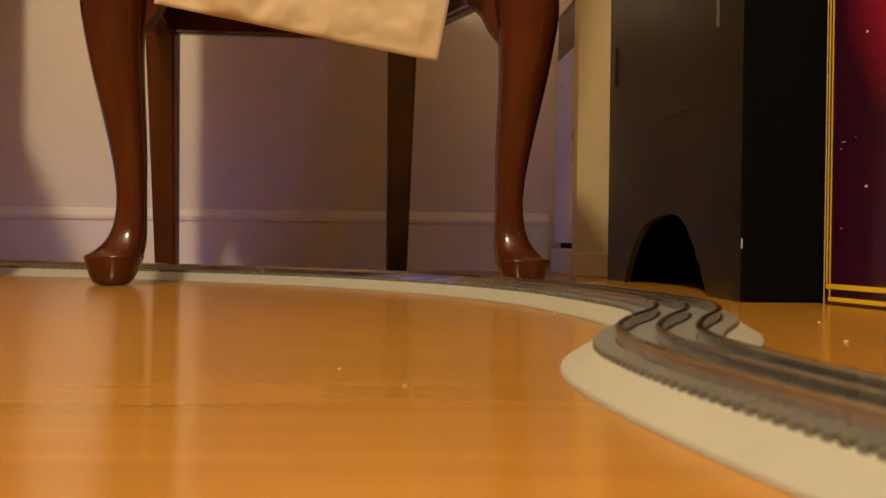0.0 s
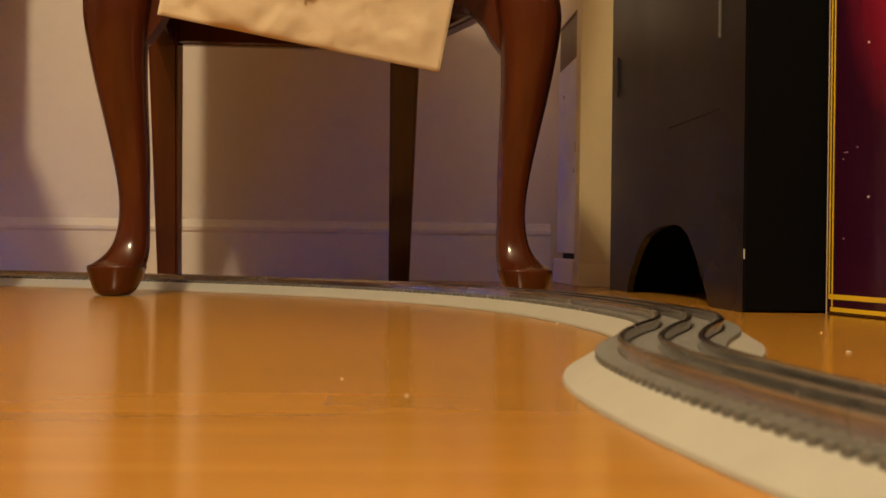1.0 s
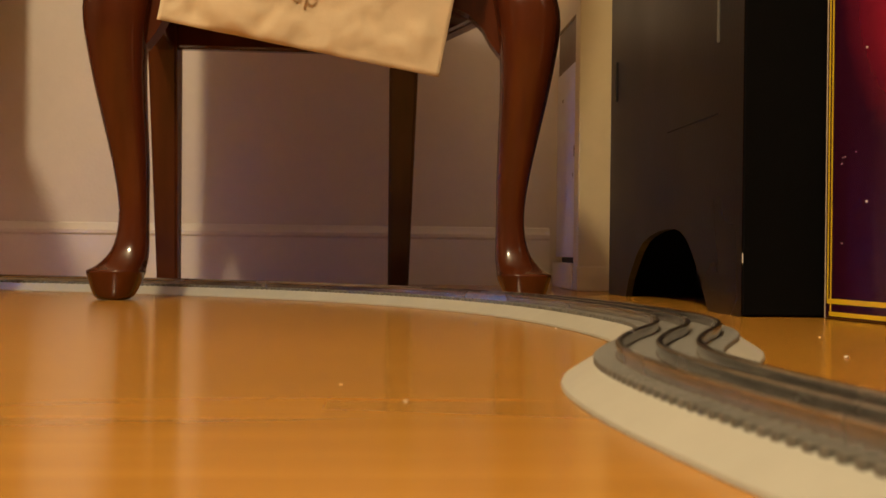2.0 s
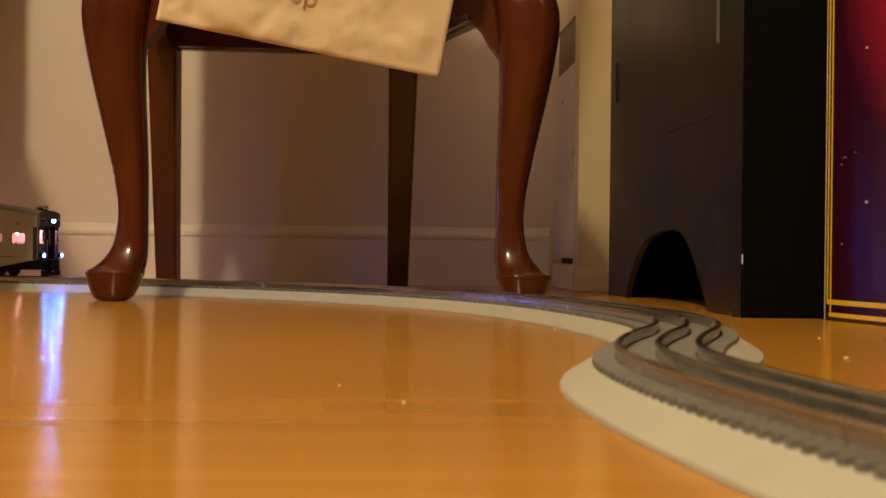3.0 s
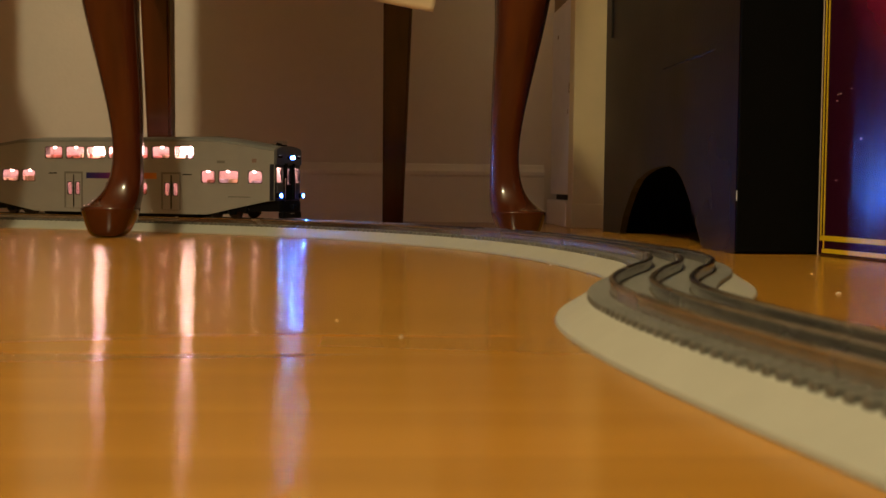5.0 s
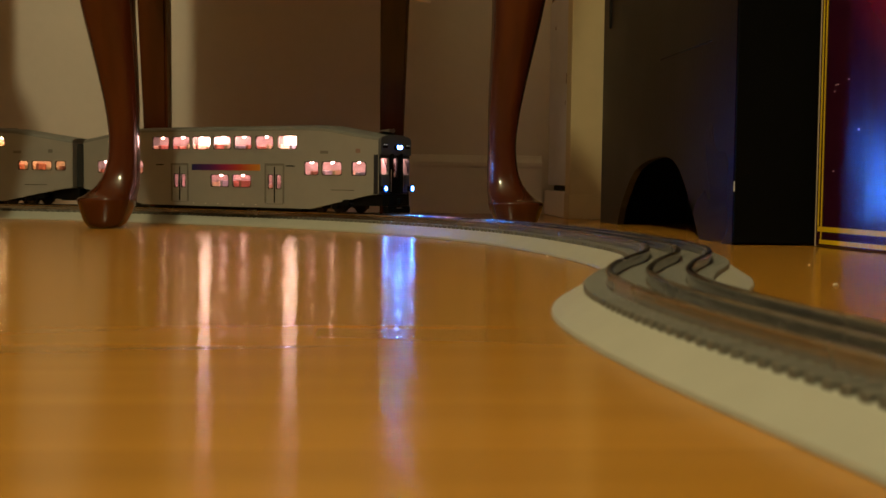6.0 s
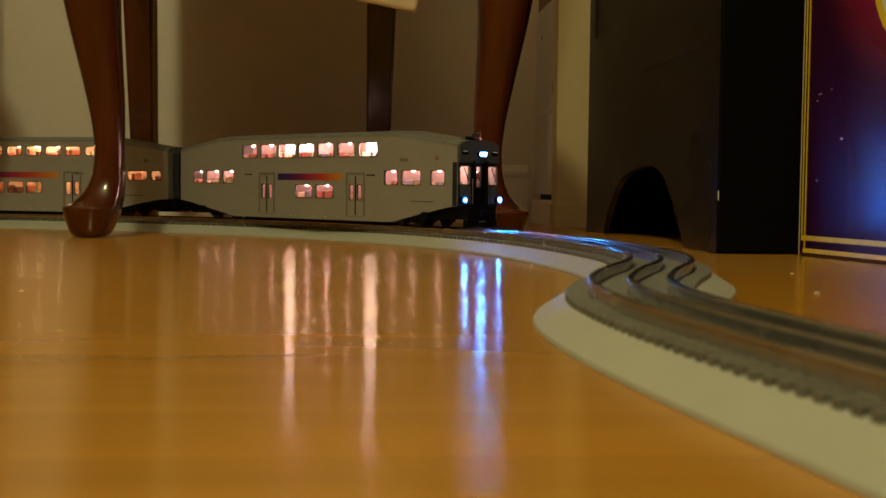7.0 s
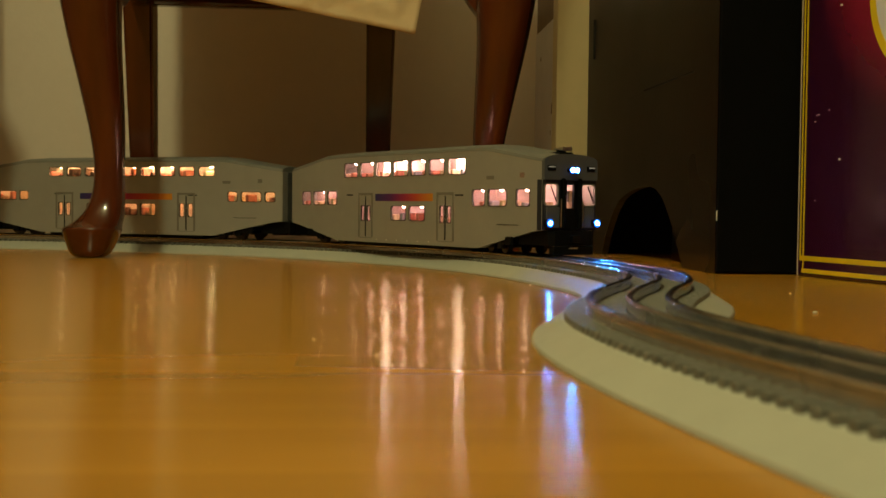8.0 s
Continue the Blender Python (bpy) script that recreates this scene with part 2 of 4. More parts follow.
def room():
    def wall(name, label, x0, x1, y0, y1, z0=0.0, z1=2.5, material=M_WALL):
        ob = part(name, boxed(x0, x1, y0, y1, z0, z1), material)
        ob.matrix_basis = ROOM
        return tagged(ob, label, "wall", kind="structure")
    wall("wall_north", "cream painted plaster wall behind the chair", -3.0, 3.0, WALL_Y, WALL_Y + 0.1)
    # unseen walls; the south one stands far back to keep reflections dim
    wall("wall_south", "unseen tan wall that closes the room", -3.0, 3.0, -4.6, -4.5, material=M_WALLDIM)
    wall("wall_west", "unseen tan wall that closes the room", -3.1, -3.0, -4.6, WALL_Y + 0.1, material=M_WALLDIM)
    wall("wall_east", "unseen tan wall that closes the room", 3.0, 3.1, -4.6, WALL_Y + 0.1, material=M_WALLDIM)
    c = tagged(part("ceiling", boxed(-3.1, 3.1, -4.6, WALL_Y + 0.1, 2.5, 2.6), M_CEILING), "unseen cream ceiling that closes the room", "ceiling", kind="structure")
    c.matrix_basis = ROOM
    # baseboard with a moulded top
    prof = [(0, 0), (-0.014, 0), (-0.014, 0.084), (-0.017, 0.088), (-0.017, 0.094), (-0.011, 0.100), (-0.006, 0.106), (0, 0.108)]
    bm = bmesh.new()
    loft(bm, [[(x, WALL_Y - 0.0005 + p[0], p[1]) for p in prof] for x in (-3.0, 0.316)])
    b = tagged(part("baseboard", bm, M_TRIM), "white painted baseboard with a moulded top edge", "baseboard", kind="structure")
    b.matrix_basis = ROOM


def floor():
    f = tagged(part("floor", boxed(-3.0, 3.0, -4.5, WALL_Y, -0.06, -0.0025), M_FLOOR), "glossy orange varnished hardwood strip floor", "floor", kind="structure")
    f.matrix_basis = ROOM
    return f


def planks(f):
    """Strips that run along the north wall, laid with staggered ends."""
    rnd = random.Random(5)
    w, g = 0.0572, 0.0
    bm = bmesh.new()
    box(bm, 0, 1, 0, w - g, -0.0025, 0)
    me = bpy.data.meshes.new("plank")
    bm.to_mesh(me)
    bm.free()
    me.materials.append(M_FLOOR)
    y = -0.35
    while y < WALL_Y - 0.02:
        x = -1.35 - rnd.random() * 0.7
        while x < 1.25:
            ln = rnd.uniform(0.5, 1.15)
            ob = new("plank", me)
            ob.parent = f
            ob.matrix_basis = Matrix.Translation((x, y, 0)) @ Matrix.Diagonal((ln - g, 1, 1, 1))
            x += ln
        y += w


# ---- the model railway track ----
HEADINGS = [10, 10, 11.5, 8.7, 2.5, -13, -20, -6, 7.5, 11.3, 15.2, 22.5, 30, 36.5, 43, 50, 56.5, 62.5, 67, 70.5, 74, 77.5] + [81 + 4 * i for i in range(26)]
RAIL_Z = 0.0205
STEP = 0.005
S_AXIS = np.arange(0.6, 0.6 + 0.1 * (len(HEADINGS) - 1), STEP)
TURN = np.radians(np.interp(S_AXIS, 0.6 + 0.1 * np.arange(len(HEADINGS)), HEADINGS))
LINE_X, LINE_Y = np.cumsum(-np.sin(TURN)) * STEP, np.cumsum(np.cos(TURN)) * STEP
ANCHOR = int(round((1.3 - 0.6) / STEP))
LINE_X, LINE_Y = LINE_X + 0.164 - LINE_X[ANCHOR], LINE_Y + 0.815 - LINE_Y[ANCHOR]


def line(s):
    """Place and heading of the track's centre line; s grows away from the camera."""
    if s < 0.6:
        h = radians(HEADINGS[0])
        return LINE_X[0] + math.sin(h) * (0.6 - s), LINE_Y[0] - math.cos(h) * (0.6 - s), h
    return float(np.interp(s, S_AXIS, LINE_X)), float(np.interp(s, S_AXIS, LINE_Y)), float(np.interp(s, S_AXIS, TURN))


def sweep(profile, s0, s1, step=0.02):
    """Carry an outline of (offset to the right, height) along the track."""
    rings = []
    for i in range(int((s1 - s0) / step) + 1):
        x, y, h = line(s0 + i * step)
        rings.append([(x + math.cos(h) * o, y + math.sin(h) * o, z) for o, z in profile])
    return loft(bmesh.new(), rings)


def track():
    t = thing("model_railway_track", "three-rail toy train track on beige plastic roadbed", "train track")
    part("roadbed", sweep([(-0.0472, 0.0003), (0.0472, 0.0003), (0.0466, 0.002), (0.0330, 0.0104), (0.0300, 0.0112), (-0.0300, 0.0112), (-0.0330, 0.0104), (-0.0466, 0.002)], -0.1, 5.1), M_BED, t, "beige plastic roadbed with sloped shoulders")
    part("ballast_deck", sweep([(-0.0280, 0.0100), (0.0280, 0.0100), (0.0275, 0.0122), (-0.0275, 0.0122)], -0.1, 5.1), M_DECK, t, "dark grey moulded deck")
    rail = [(-0.0030, 0.0118), (0.0030, 0.0118), (0.0030, 0.0130), (0.0009, 0.0140), (0.0008, 0.0176), (0.0017, 0.0184), (0.0018, 0.0196), (0.0013, 0.0203), (0.0006, 0.0205),
            (-0.0006, 0.0205), (-0.0013, 0.0203), (-0.0018, 0.0196), (-0.0017, 0.0184), (-0.0008, 0.0176), (-0.0009, 0.0140), (-0.0030, 0.0130)]
    for o in (-0.0195, 0.0, 0.0195):
        part("rail", sweep([(x + o, z) for x, z in rail], -0.1, 5.1, 0.01), M_RAIL, t, "worn nickel rail")
    # ties
    def tie_mesh():
        bm = bmesh.new()
        box(bm, -0.0318, 0.0318, -0.0025, 0.0025, 0.0100, 0.0138, 0.0005, seg=1)
        return bm
    first = part("tie", tie_mesh(), M_TIE, t)
    far = bmesh.new()
    s, n = 0.30, 0
    while s < 5.0:
        x, y, h = line(s)
        m = pose(x, y, 0, 0, 0, math.degrees(h))
        if s < 2.95:
            ob = first if n == 0 else new("tie", first.data)
            ob.parent = t
            ob.matrix_basis = m
        else:
            box(far, -0.0318, 0.0318, -0.0025, 0.0025, 0.0100, 0.0138, m=m)
        s, n = s + 0.0090, n + 1
    tagged(part("tie_row", far, M_TIE, t), kind="stuff")


# ---- the chair ----
def cabriole(chair, px, py, out_x, out_y):
    """A front leg: knee, thin ankle and pad foot, curving out along (out_x, out_y)."""
    rows = [(0.0, 0.0195, 0.0190), (0.0, 0.0195, 0.0190), (0.0035, 0.0195, 0.0195), (0.0040, 0.0192, 0.0225), (0.012, 0.0185, 0.0265), (0.026, 0.0175, 0.0318), (0.0335, 0.0175, 0.0338), (0.0352, 0.0172, 0.0338), (0.0375, 0.0150, 0.0310), (0.041, 0.0120, 0.0285), (0.050, 0.0060, 0.0242),
            (0.065, 0.0020, 0.0200), (0.085, 0.0002, 0.0180), (0.107, 0.0000, 0.0172), (0.130, 0.0010, 0.0185), (0.154, 0.0028, 0.0205), (0.190, 0.0070, 0.0238),
            (0.222, 0.0110, 0.0268), (0.260, 0.0158, 0.0305), (0.300, 0.0190, 0.0345), (0.330, 0.0200, 0.0385), (0.357, 0.0180, 0.0405), (0.380, 0.0120, 0.0400), (0.400, 0.0040, 0.036), (0.44, 0.0, 0.033)]
    rings = []
    for z, o, w in rows[1:]:
        cx, cy = px + out_x * o, py + out_y * o
        ring = []
        for i in range(28):
            a = 2 * math.pi * i / 28
            c, s = math.cos(a), math.sin(a)
            k = (abs(c) ** 2.6 + abs(s) ** 2.6) ** (-1 / 2.6)
            ring.append((cx + w * k * c, cy + w * k * s, z))
        rings.append(ring)
    ob = part("front_leg", loft(bmesh.new(), rings), M_MAHOGANY, chair, smooth=True)
    sub = ob.modifiers.new("smooth", "SUBSURF")
    sub.levels = sub.render_levels = 1


def bar(bm, a, b, w0, d0, w1, d1, bevel=0.004):
    """A tapering square bar from a to b; widths along x and y."""
    rings = []
    for p, w, d in ((a, w0, d0), (b, w1, d1)):
        rings.append([(p[0] + x, p[1] + y, p[2]) for x, y in ((-w, -d), (w, -d), (w, d), (-w, d))])
    loft(bm, rings)
    bmesh.ops.bevel(bm, geom=[e for e in bm.edges if abs(e.verts[0].co.z - e.verts[1].co.z) > 0.02], offset=bevel, segments=3, affect="EDGES")
    return bm


def rail_bar(a, b, z0, z1, t):
    """A seat rail between two points in plan."""
    v = Vector((b[0] - a[0], b[1] - a[1], 0))
    m = Matrix.Translation((a[0], a[1], 0)) @ Matrix.Rotation(math.atan2(v.y, v.x), 4, "Z")
    return box(bmesh.new(), 0, v.length, -t / 2, t / 2, z0, z1, 0.005, m=m)


def dining_chair():
    c = thing("dining_chair", "dark mahogany dining chair with glossy cabriole front legs", "chair", group="dining chairs along the wall")
    fl, fr, rl, rr = (-0.369, 1.455), (0.083, 1.505), (-0.434, 1.90), (-0.060, 1.93)
    cabriole(c, *fl, -1.0, -0.75)
    cabriole(c, *fr, 1.0, -0.75)
    for (x, y), lean in ((rl, -0.004), (rr, -0.012)):
        part("rear_leg", bar(bmesh.new(), (x + lean, y + 0.05, 0), (x - 0.004, y, 0.40), 0.0165, 0.0165, 0.0235, 0.0225), M_MAHOGANY, c)
        part("back_post", bar(bmesh.new(), (x - 0.004, y, 0.40), (x - 0.01, y + 0.12, 0.98), 0.0225, 0.022, 0.016, 0.016), M_MAHOGANY, c)
    part("front_rail", rail_bar((fl[0] + 0.02, fl[1]), (fr[0] - 0.02, fr[1]), 0.375, 0.435, 0.028), M_MAHOGANY, c)
    part("side_rail", rail_bar((fl[0], fl[1] + 0.02), (rl[0], rl[1] - 0.015), 0.368, 0.435, 0.026), M_MAHOGANY, c)
    part("side_rail", rail_bar((fr[0], fr[1] + 0.02), (rr[0], rr[1] - 0.015), 0.368, 0.435, 0.026), M_MAHOGANY, c)
    part("back_rail", rail_bar((rl[0] + 0.015, rl[1]), (rr[0] - 0.015, rr[1]), 0.372, 0.435, 0.026), M_MAHOGANY, c)
    # curved brackets between the knees and the front rail
    for (x, y), d in ((fl, 1), (fr, -1)):
        prof = [(0.020, 0.300), (0.034, 0.318), (0.043, 0.335), (0.060, 0.352), (0.085, 0.365), (0.110, 0.378), (0.110, 0.40), (0.0, 0.40), (0.0, 0.300)]
        prof = [(px_ - 0.006, pz) for px_, pz in prof]
        bm = bmesh.new()
        loft(bm, [[(x + d * a, y + o, z) for a, z in prof] for o in (-0.018, 0.012)])
        part("knee_bracket", bm, M_MAHOGANY, c)
    # slip seat
    bm = bmesh.new()
    ring = [(fl[0] - 0.02, fl[1] - 0.03), (fr[0] + 0.02, fr[1] - 0.03), (rr[0] + 0.01, rr[1] - 0.03), (rl[0] - 0.01, rl[1] - 0.03)]
    loft(bm, [[(x, y, z) for x, y in ring] for z in (0.436, 0.462)])
    bmesh.ops.bevel(bm, geom=list(bm.edges), offset=0.008, segments=3, affect="EDGES")
    part("seat", bm, M_SEAT, c, "upholstered slip seat")
    part("top_rail", rail_bar((rl[0] - 0.01, rl[1] + 0.12), (rr[0] - 0.01, rr[1] + 0.12), 0.94, 1.01, 0.024), M_MAHOGANY, c)
    # unseen back, closed from post to post so its shadow covers the wall
    bm = bmesh.new()
    loft(bm, [[(rl[0] + 0.012, rl[1] - 0.010 + o, z), (rr[0] - 0.012, rr[1] - 0.010 + o, z), (rr[0] - 0.012, rr[1] + 0.014 + o, z), (rl[0] + 0.012, rl[1] + 0.014 + o, z)] for z, o in ((0.44, 0.008), (0.70, 0.062), (0.945, 0.113))])
    part("backrest", bm, M_SEAT, c, "solid upholstered back panel, unseen, there to shade the wall")
    # a chair of the same set beside it, over the same track
    copy_thing(c, pose(-0.700, 0.005, 0))


def paper_bag():
    """A kraft bag slumped over the seat edge; its unseen upper part is added to shade the wall."""
    bm = bmesh.new()
    nx, nz = 64, 100
    ang = radians(-10.6)
    grid = {}
    for side in (0, 1):
        for i in range(nx + 1):
            for j in range(nz + 1):
                u, v = 0.329 * i / nx, 0.56 * j / nz
                x = -0.330 + u * math.cos(ang) - v * math.sin(ang)
                z = 0.324 + u * math.sin(ang) + v * math.cos(ang)
                # tapered above the seat so that lamplight reaches the shelf post
                if z > 0.470:
                    x -= 0.10 * (u / 0.329) * min(1.0, (z - 0.470) / 0.05) * 0.35
                y = 1.392 + 0.045 * (x + 0.33)
                edge = min(u, 0.329 - u, v + 0.004)
                puff = min(1.0, edge / 0.012)
                p = Vector((u * 14, v * 14, 3 * side))
                w = noise.noise(p) * 0.007 + abs(noise.noise(p * 2.6 + Vector((1, 5, 2)))) * 0.0085 - abs(noise.noise(p * 1.3 + Vector((4, 1, 2)))) * 0.009 + abs(noise.noise(p * 4.7 + Vector((2, 7, 1)))) * 0.0028
                y += (-0.004 if side == 0 else 0.004) * puff + w * puff
                if side == 1:  # filled out above the seat to block the lamp, flat where it hangs below
                    y = min(y, 1.414) if z < 0.470 else y + 0.15 * min(1.0, (z - 0.470) / 0.01) * min(1.0, edge / 0.006)
                else:
                    y = min(y, 1.400)
                grid[side, i, j] = bm.verts.new((x, y, z))
    for side in (0, 1):
        for i in range(nx):
            for j in range(nz):
                bm.faces.new([grid[side, a, b] for a, b in ((i, j), (i + 1, j), (i + 1, j + 1), (i, j + 1))])
    rim = [(i, 0) for i in range(nx)] + [(nx, j) for j in range(nz)] + [(i, nz) for i in range(nx, 0, -1)] + [(0, j) for j in range(nz, 0, -1)]
    for a, b in zip(rim, rim[1:] + rim[:1]):
        bm.faces.new((grid[0, a[0], a[1]], grid[0, b[0], b[1]], grid[1, b[0], b[1]], grid[1, a[0], a[1]]))
    bag = tagged(part("paper_bag", bm, M_PAPER, smooth=True), "crumpled tan kraft paper bag slumped over the chair seat", "bag")
    # printed marks: plain bars and two rings with a stem
    def mark(u, v):
        q = (-0.330 + u * math.cos(ang) - v * math.sin(ang), 0.324 + u * math.sin(ang) + v * math.cos(ang))
        return Matrix.Translation((q[0], 1.3795 + 0.045 * (q[0] + 0.33), q[1])) @ Matrix.Rotation(-ang, 4, "Y")
    for u, v, ln, hh in ((0.084, 0.0545, 0.003, 0.019), (0.092, 0.0585, 0.010, 0.0035), (0.105, 0.0585, 0.010, 0.0035), (0.118, 0.0585, 0.003, 0.016), (0.126, 0.0585, 0.003, 0.013), (0.1575, 0.0540, 0.0030, 0.018)):
        part("printed_mark", box(bmesh.new(), 0, ln, -0.0004, 0.0004, 0, hh, 0.0003, m=mark(u, v), seg=1), M_INK, bag)
    for u in (0.1475, 0.1645):
        m = mark(u, 0.0655)
        ring = lambda r, y: [m @ Vector((r * 0.92 * math.cos(2 * math.pi * i / 24), y, r * math.sin(2 * math.pi * i / 24))) for i in range(24)]
        part("printed_mark", loft(bmesh.new(), [ring(0.0044, 0.0004), ring(0.0044, -0.0004), ring(0.0072, -0.0004), ring(0.0072, 0.0004)], close_ends=False), M_INK, bag)


# ---- black cabinet, box and shelf unit at the right ----
def black_cabinet():
    """Its long side, with an arched foot cut-out, faces the track."""
    c = thing("black_cabinet", "tall black laminate cabinet with an arched foot cut-out", "cabinet", pose(0.301, 1.222, 0, 0, 0, 4))
    # side panel: local y runs back, arch cut through
    dep, hgt, th = 0.648, 0.80, 0.009
    knots = [(0.116, 0.0), (0.135, 0.021), (0.158, 0.043), (0.183, 0.063), (0.208, 0.080), (0.235, 0.089), (0.265, 0.0932), (0.300, 0.0935), (0.344, 0.091), (0.385, 0.086), (0.421, 0.079), (0.457, 0.064), (0.487, 0.044), (0.512, 0.025), (0.531, 0.0)]
    n = 42
    arch = [(y, float(np.interp(y, [k[0] for k in knots], [k[1] for k in knots]))) for y in np.linspace(knots[0][0], knots[-1][0], n + 1)]
    bm = bmesh.new()
    for x in (0.0, th):
        lo = [bm.verts.new((x, p[0], p[1])) for p in arch]
        hi = [bm.verts.new((x, p[0], hgt)) for p in arch]
        for i in range(n):
            bm.faces.new((lo[i], lo[i + 1], hi[i + 1], hi[i]))
        for ya, yb, v0, v1 in ((0.0, arch[0][0], lo[0], hi[0]), (arch[-1][0], dep, lo[-1], hi[-1])):
            if ya == 0.0:
                bm.faces.new((bm.verts.new((x, 0, 0)), v0, v1, bm.verts.new((x, 0, hgt))))
            else:
                bm.faces.new((v0, bm.verts.new((x, dep, 0)), bm.verts.new((x, dep, hgt)), v1))
        if x == 0.0:
            keep = lo
        else:
            for i in range(n):
                bm.faces.new((keep[i], keep[i + 1], lo[i + 1], lo[i]))
    box(bm, 0.0004, th - 0.0004, 0.0002, dep, hgt - 0.002, hgt)
    part("side_panel", bm, M_BLACK, c, "scuffed black side panel with an arch")
    part("front_panel", boxed(0.0005, 0.150, -0.004, 0.012, 0.002, hgt, 0.0015), M_DULLBLACK, c, "dull black front, darker than the side")
    part("side_panel", boxed(0.134, 0.150, 0.0125, dep, 0.0, hgt), M_BLACK, c)
    part("back_panel", boxed(0.0165, 0.1335, dep - 0.008, dep, 0.0, hgt - 0.003), M_HOLLOW, c)
    part("bottom_board", boxed(0.0165, 0.1335, 0.0125, dep - 0.009, 0.10, 0.116), M_HOLLOW, c)
    part("top_board", boxed(-0.004, 0.156, -0.006, dep + 0.004, hgt + 0.0005, hgt + 0.018, 0.002), M_BLACK, c)
    part("slot_trim", boxed(-0.003, 0.0008, 0.083, 0.0865, 0.290, 0.47, 0.001), M_SLOT, c, "thin grey strip")
    part("slot_trim", boxed(-0.003, 0.0008, 0.598, 0.604, 0.289, 0.348, 0.001), M_BLACK, c)
    # a long scratch in the side panel
    part("scratch", boxed(-0.0006, 0.0002, 0.085, 0.30, 0.2128, 0.2147), M_HOLLOW, c, "long dark scratch")
    part("chip", boxed(-0.0008, 0.0004, -0.0045, -0.0036, 0.054, 0.064, 0.0003), M_WHITEP, c, "pale chip at the edge")


def train_box():
    """A printed set box on its long edge; local x runs along its face."""
    b = thing("model_train_box", "glossy dark purple train set box with yellow border lines", "box", pose(0.381, 1.209, 0, 0, 0, math.degrees(math.atan2(-0.972, 0.234))))
    ln, hgt, dp = 0.56, 0.40, 0.088
    face = boxed(0, ln, 0, dp, 0.0006, hgt, 0.0018)
    part("carton", face, M_PRINT, b)
    f = -0.0006
    for x0, x1, z0, z1 in ((0.0045, ln - 0.0045, 0.0155, 0.0205), (0.0085, ln - 0.0085, 0.0035, 0.0078)):
        part("border_line", boxed(x0, x1, f, 0.0006, z0, z1), M_YELLOW, b)
    for x0, x1 in ((0.0045, 0.0062), (0.0100, 0.0116)):
        part("border_line", boxed(x0, x1, f, 0.0006, 0.0082 if x0 > 0.006 else 0.021, hgt - 0.01), M_YELLOW, b)
    # worn card edge
    part("card_edge", boxed(-0.0007, 0.0010, -0.0004, 0.003, 0.0004, hgt - 0.001, 0.0004, seg=1), M_CARD, b, "worn pale card edge")
    # round emblem
    for name, r0, r1, mt, d in (("emblem_ring", 0.074, 0.083, M_YELLOW, 0.0009), ("emblem_disc", 0.0, 0.074, M_WHITEP, 0.0008)):
        bm = bmesh.new()
        cx, cz, n = 0.198, 0.262, 48
        rings = []
        for y in (-d, 0.0004):
            rings.append([(cx + r1 * math.cos(2 * math.pi * i / n), y, cz + r1 * math.sin(2 * math.pi * i / n)) for i in range(n)])
        if r0:
            rings = [[(cx + r0 * math.cos(2 * math.pi * i / n), 0.0004, cz + r0 * math.sin(2 * math.pi * i / n)) for i in range(n)],
                     [(cx + r0 * math.cos(2 * math.pi * i / n), -d, cz + r0 * math.sin(2 * math.pi * i / n)) for i in range(n)], rings[0], rings[1]]
        loft(bm, rings, close_ends=not r0)
        part(name, bm, mt, b)
    # nicks in the print
    rnd = random.Random(3)
    for x, z in ((0.069, 0.259), (0.071, 0.114), (0.030, 0.158), (0.034, 0.1585), (0.052, 0.162), (0.03, 0.075), (0.028, 0.152)):
        r = 0.0015 if x in (0.069, 0.071) else rnd.uniform(0.0004, 0.0008)
        part("nick", boxed(x - r, x + r, -0.0007, 0.0004, z - r * 0.7, z + r * 0.7, 0.0003, seg=1), M_WHITEP, b, "white nick in the print")


def shelf_unit():
    """A cream built-in whose side shows a white panel and a brown board."""
    u = thing("cream_shelf_unit", "cream painted built-in shelf end with a white side panel", "shelf unit", pose(0.2205, 2.0315, 0, 0, 0, 3) @ pose(-0.202, -2.0315, 0))
    part("post", boxed(0.199, 0.266, 1.985, 2.031, 0.0, 1.4, 0.002), M_CREAM, u)
    part("post_plinth", boxed(0.197, 0.268, 1.983, 2.031, 0.0, 0.040, 0.002), M_CREAM, u)
    part("base_board", boxed(0.196, 0.290, 2.0315, 2.258, 0.0, 0.044, 0.002), M_TRIM, u)
    # solid black bar painted in for the shade of the gap
    part("gap_shade", boxed(0.214, 0.280, 2.0315, 2.255, 0.0442, 0.054), M_HOLLOW, u, "black bar for the shade in the gap under the panel")
    part("side_panel", boxed(0.202, 0.216, 2.0315, 2.250, 0.0542, 0.385, 0.001), M_PANELW, u, "white laminate panel with dark scuffs")
    part("brown_board", boxed(0.204, 0.218, 2.0315, 2.250, 0.3855, 0.462, 0.001), M_SHELFBROWN, u)
    part("upper_panel", boxed(0.200, 0.216, 2.0315, 2.250, 0.4625, 1.4, 0.001), M_CREAM, u)
    for y, z, a, b in ((2.05, 0.225, 0.004, 0.018), (2.06, 0.19, 0.003, 0.008), (2.18, 0.33, 0.006, 0.006)):
        part("scuff", boxed(0.2012, 0.2025, y, y + a, z, z + b), M_SHELFBROWN, u, "dark scuff")


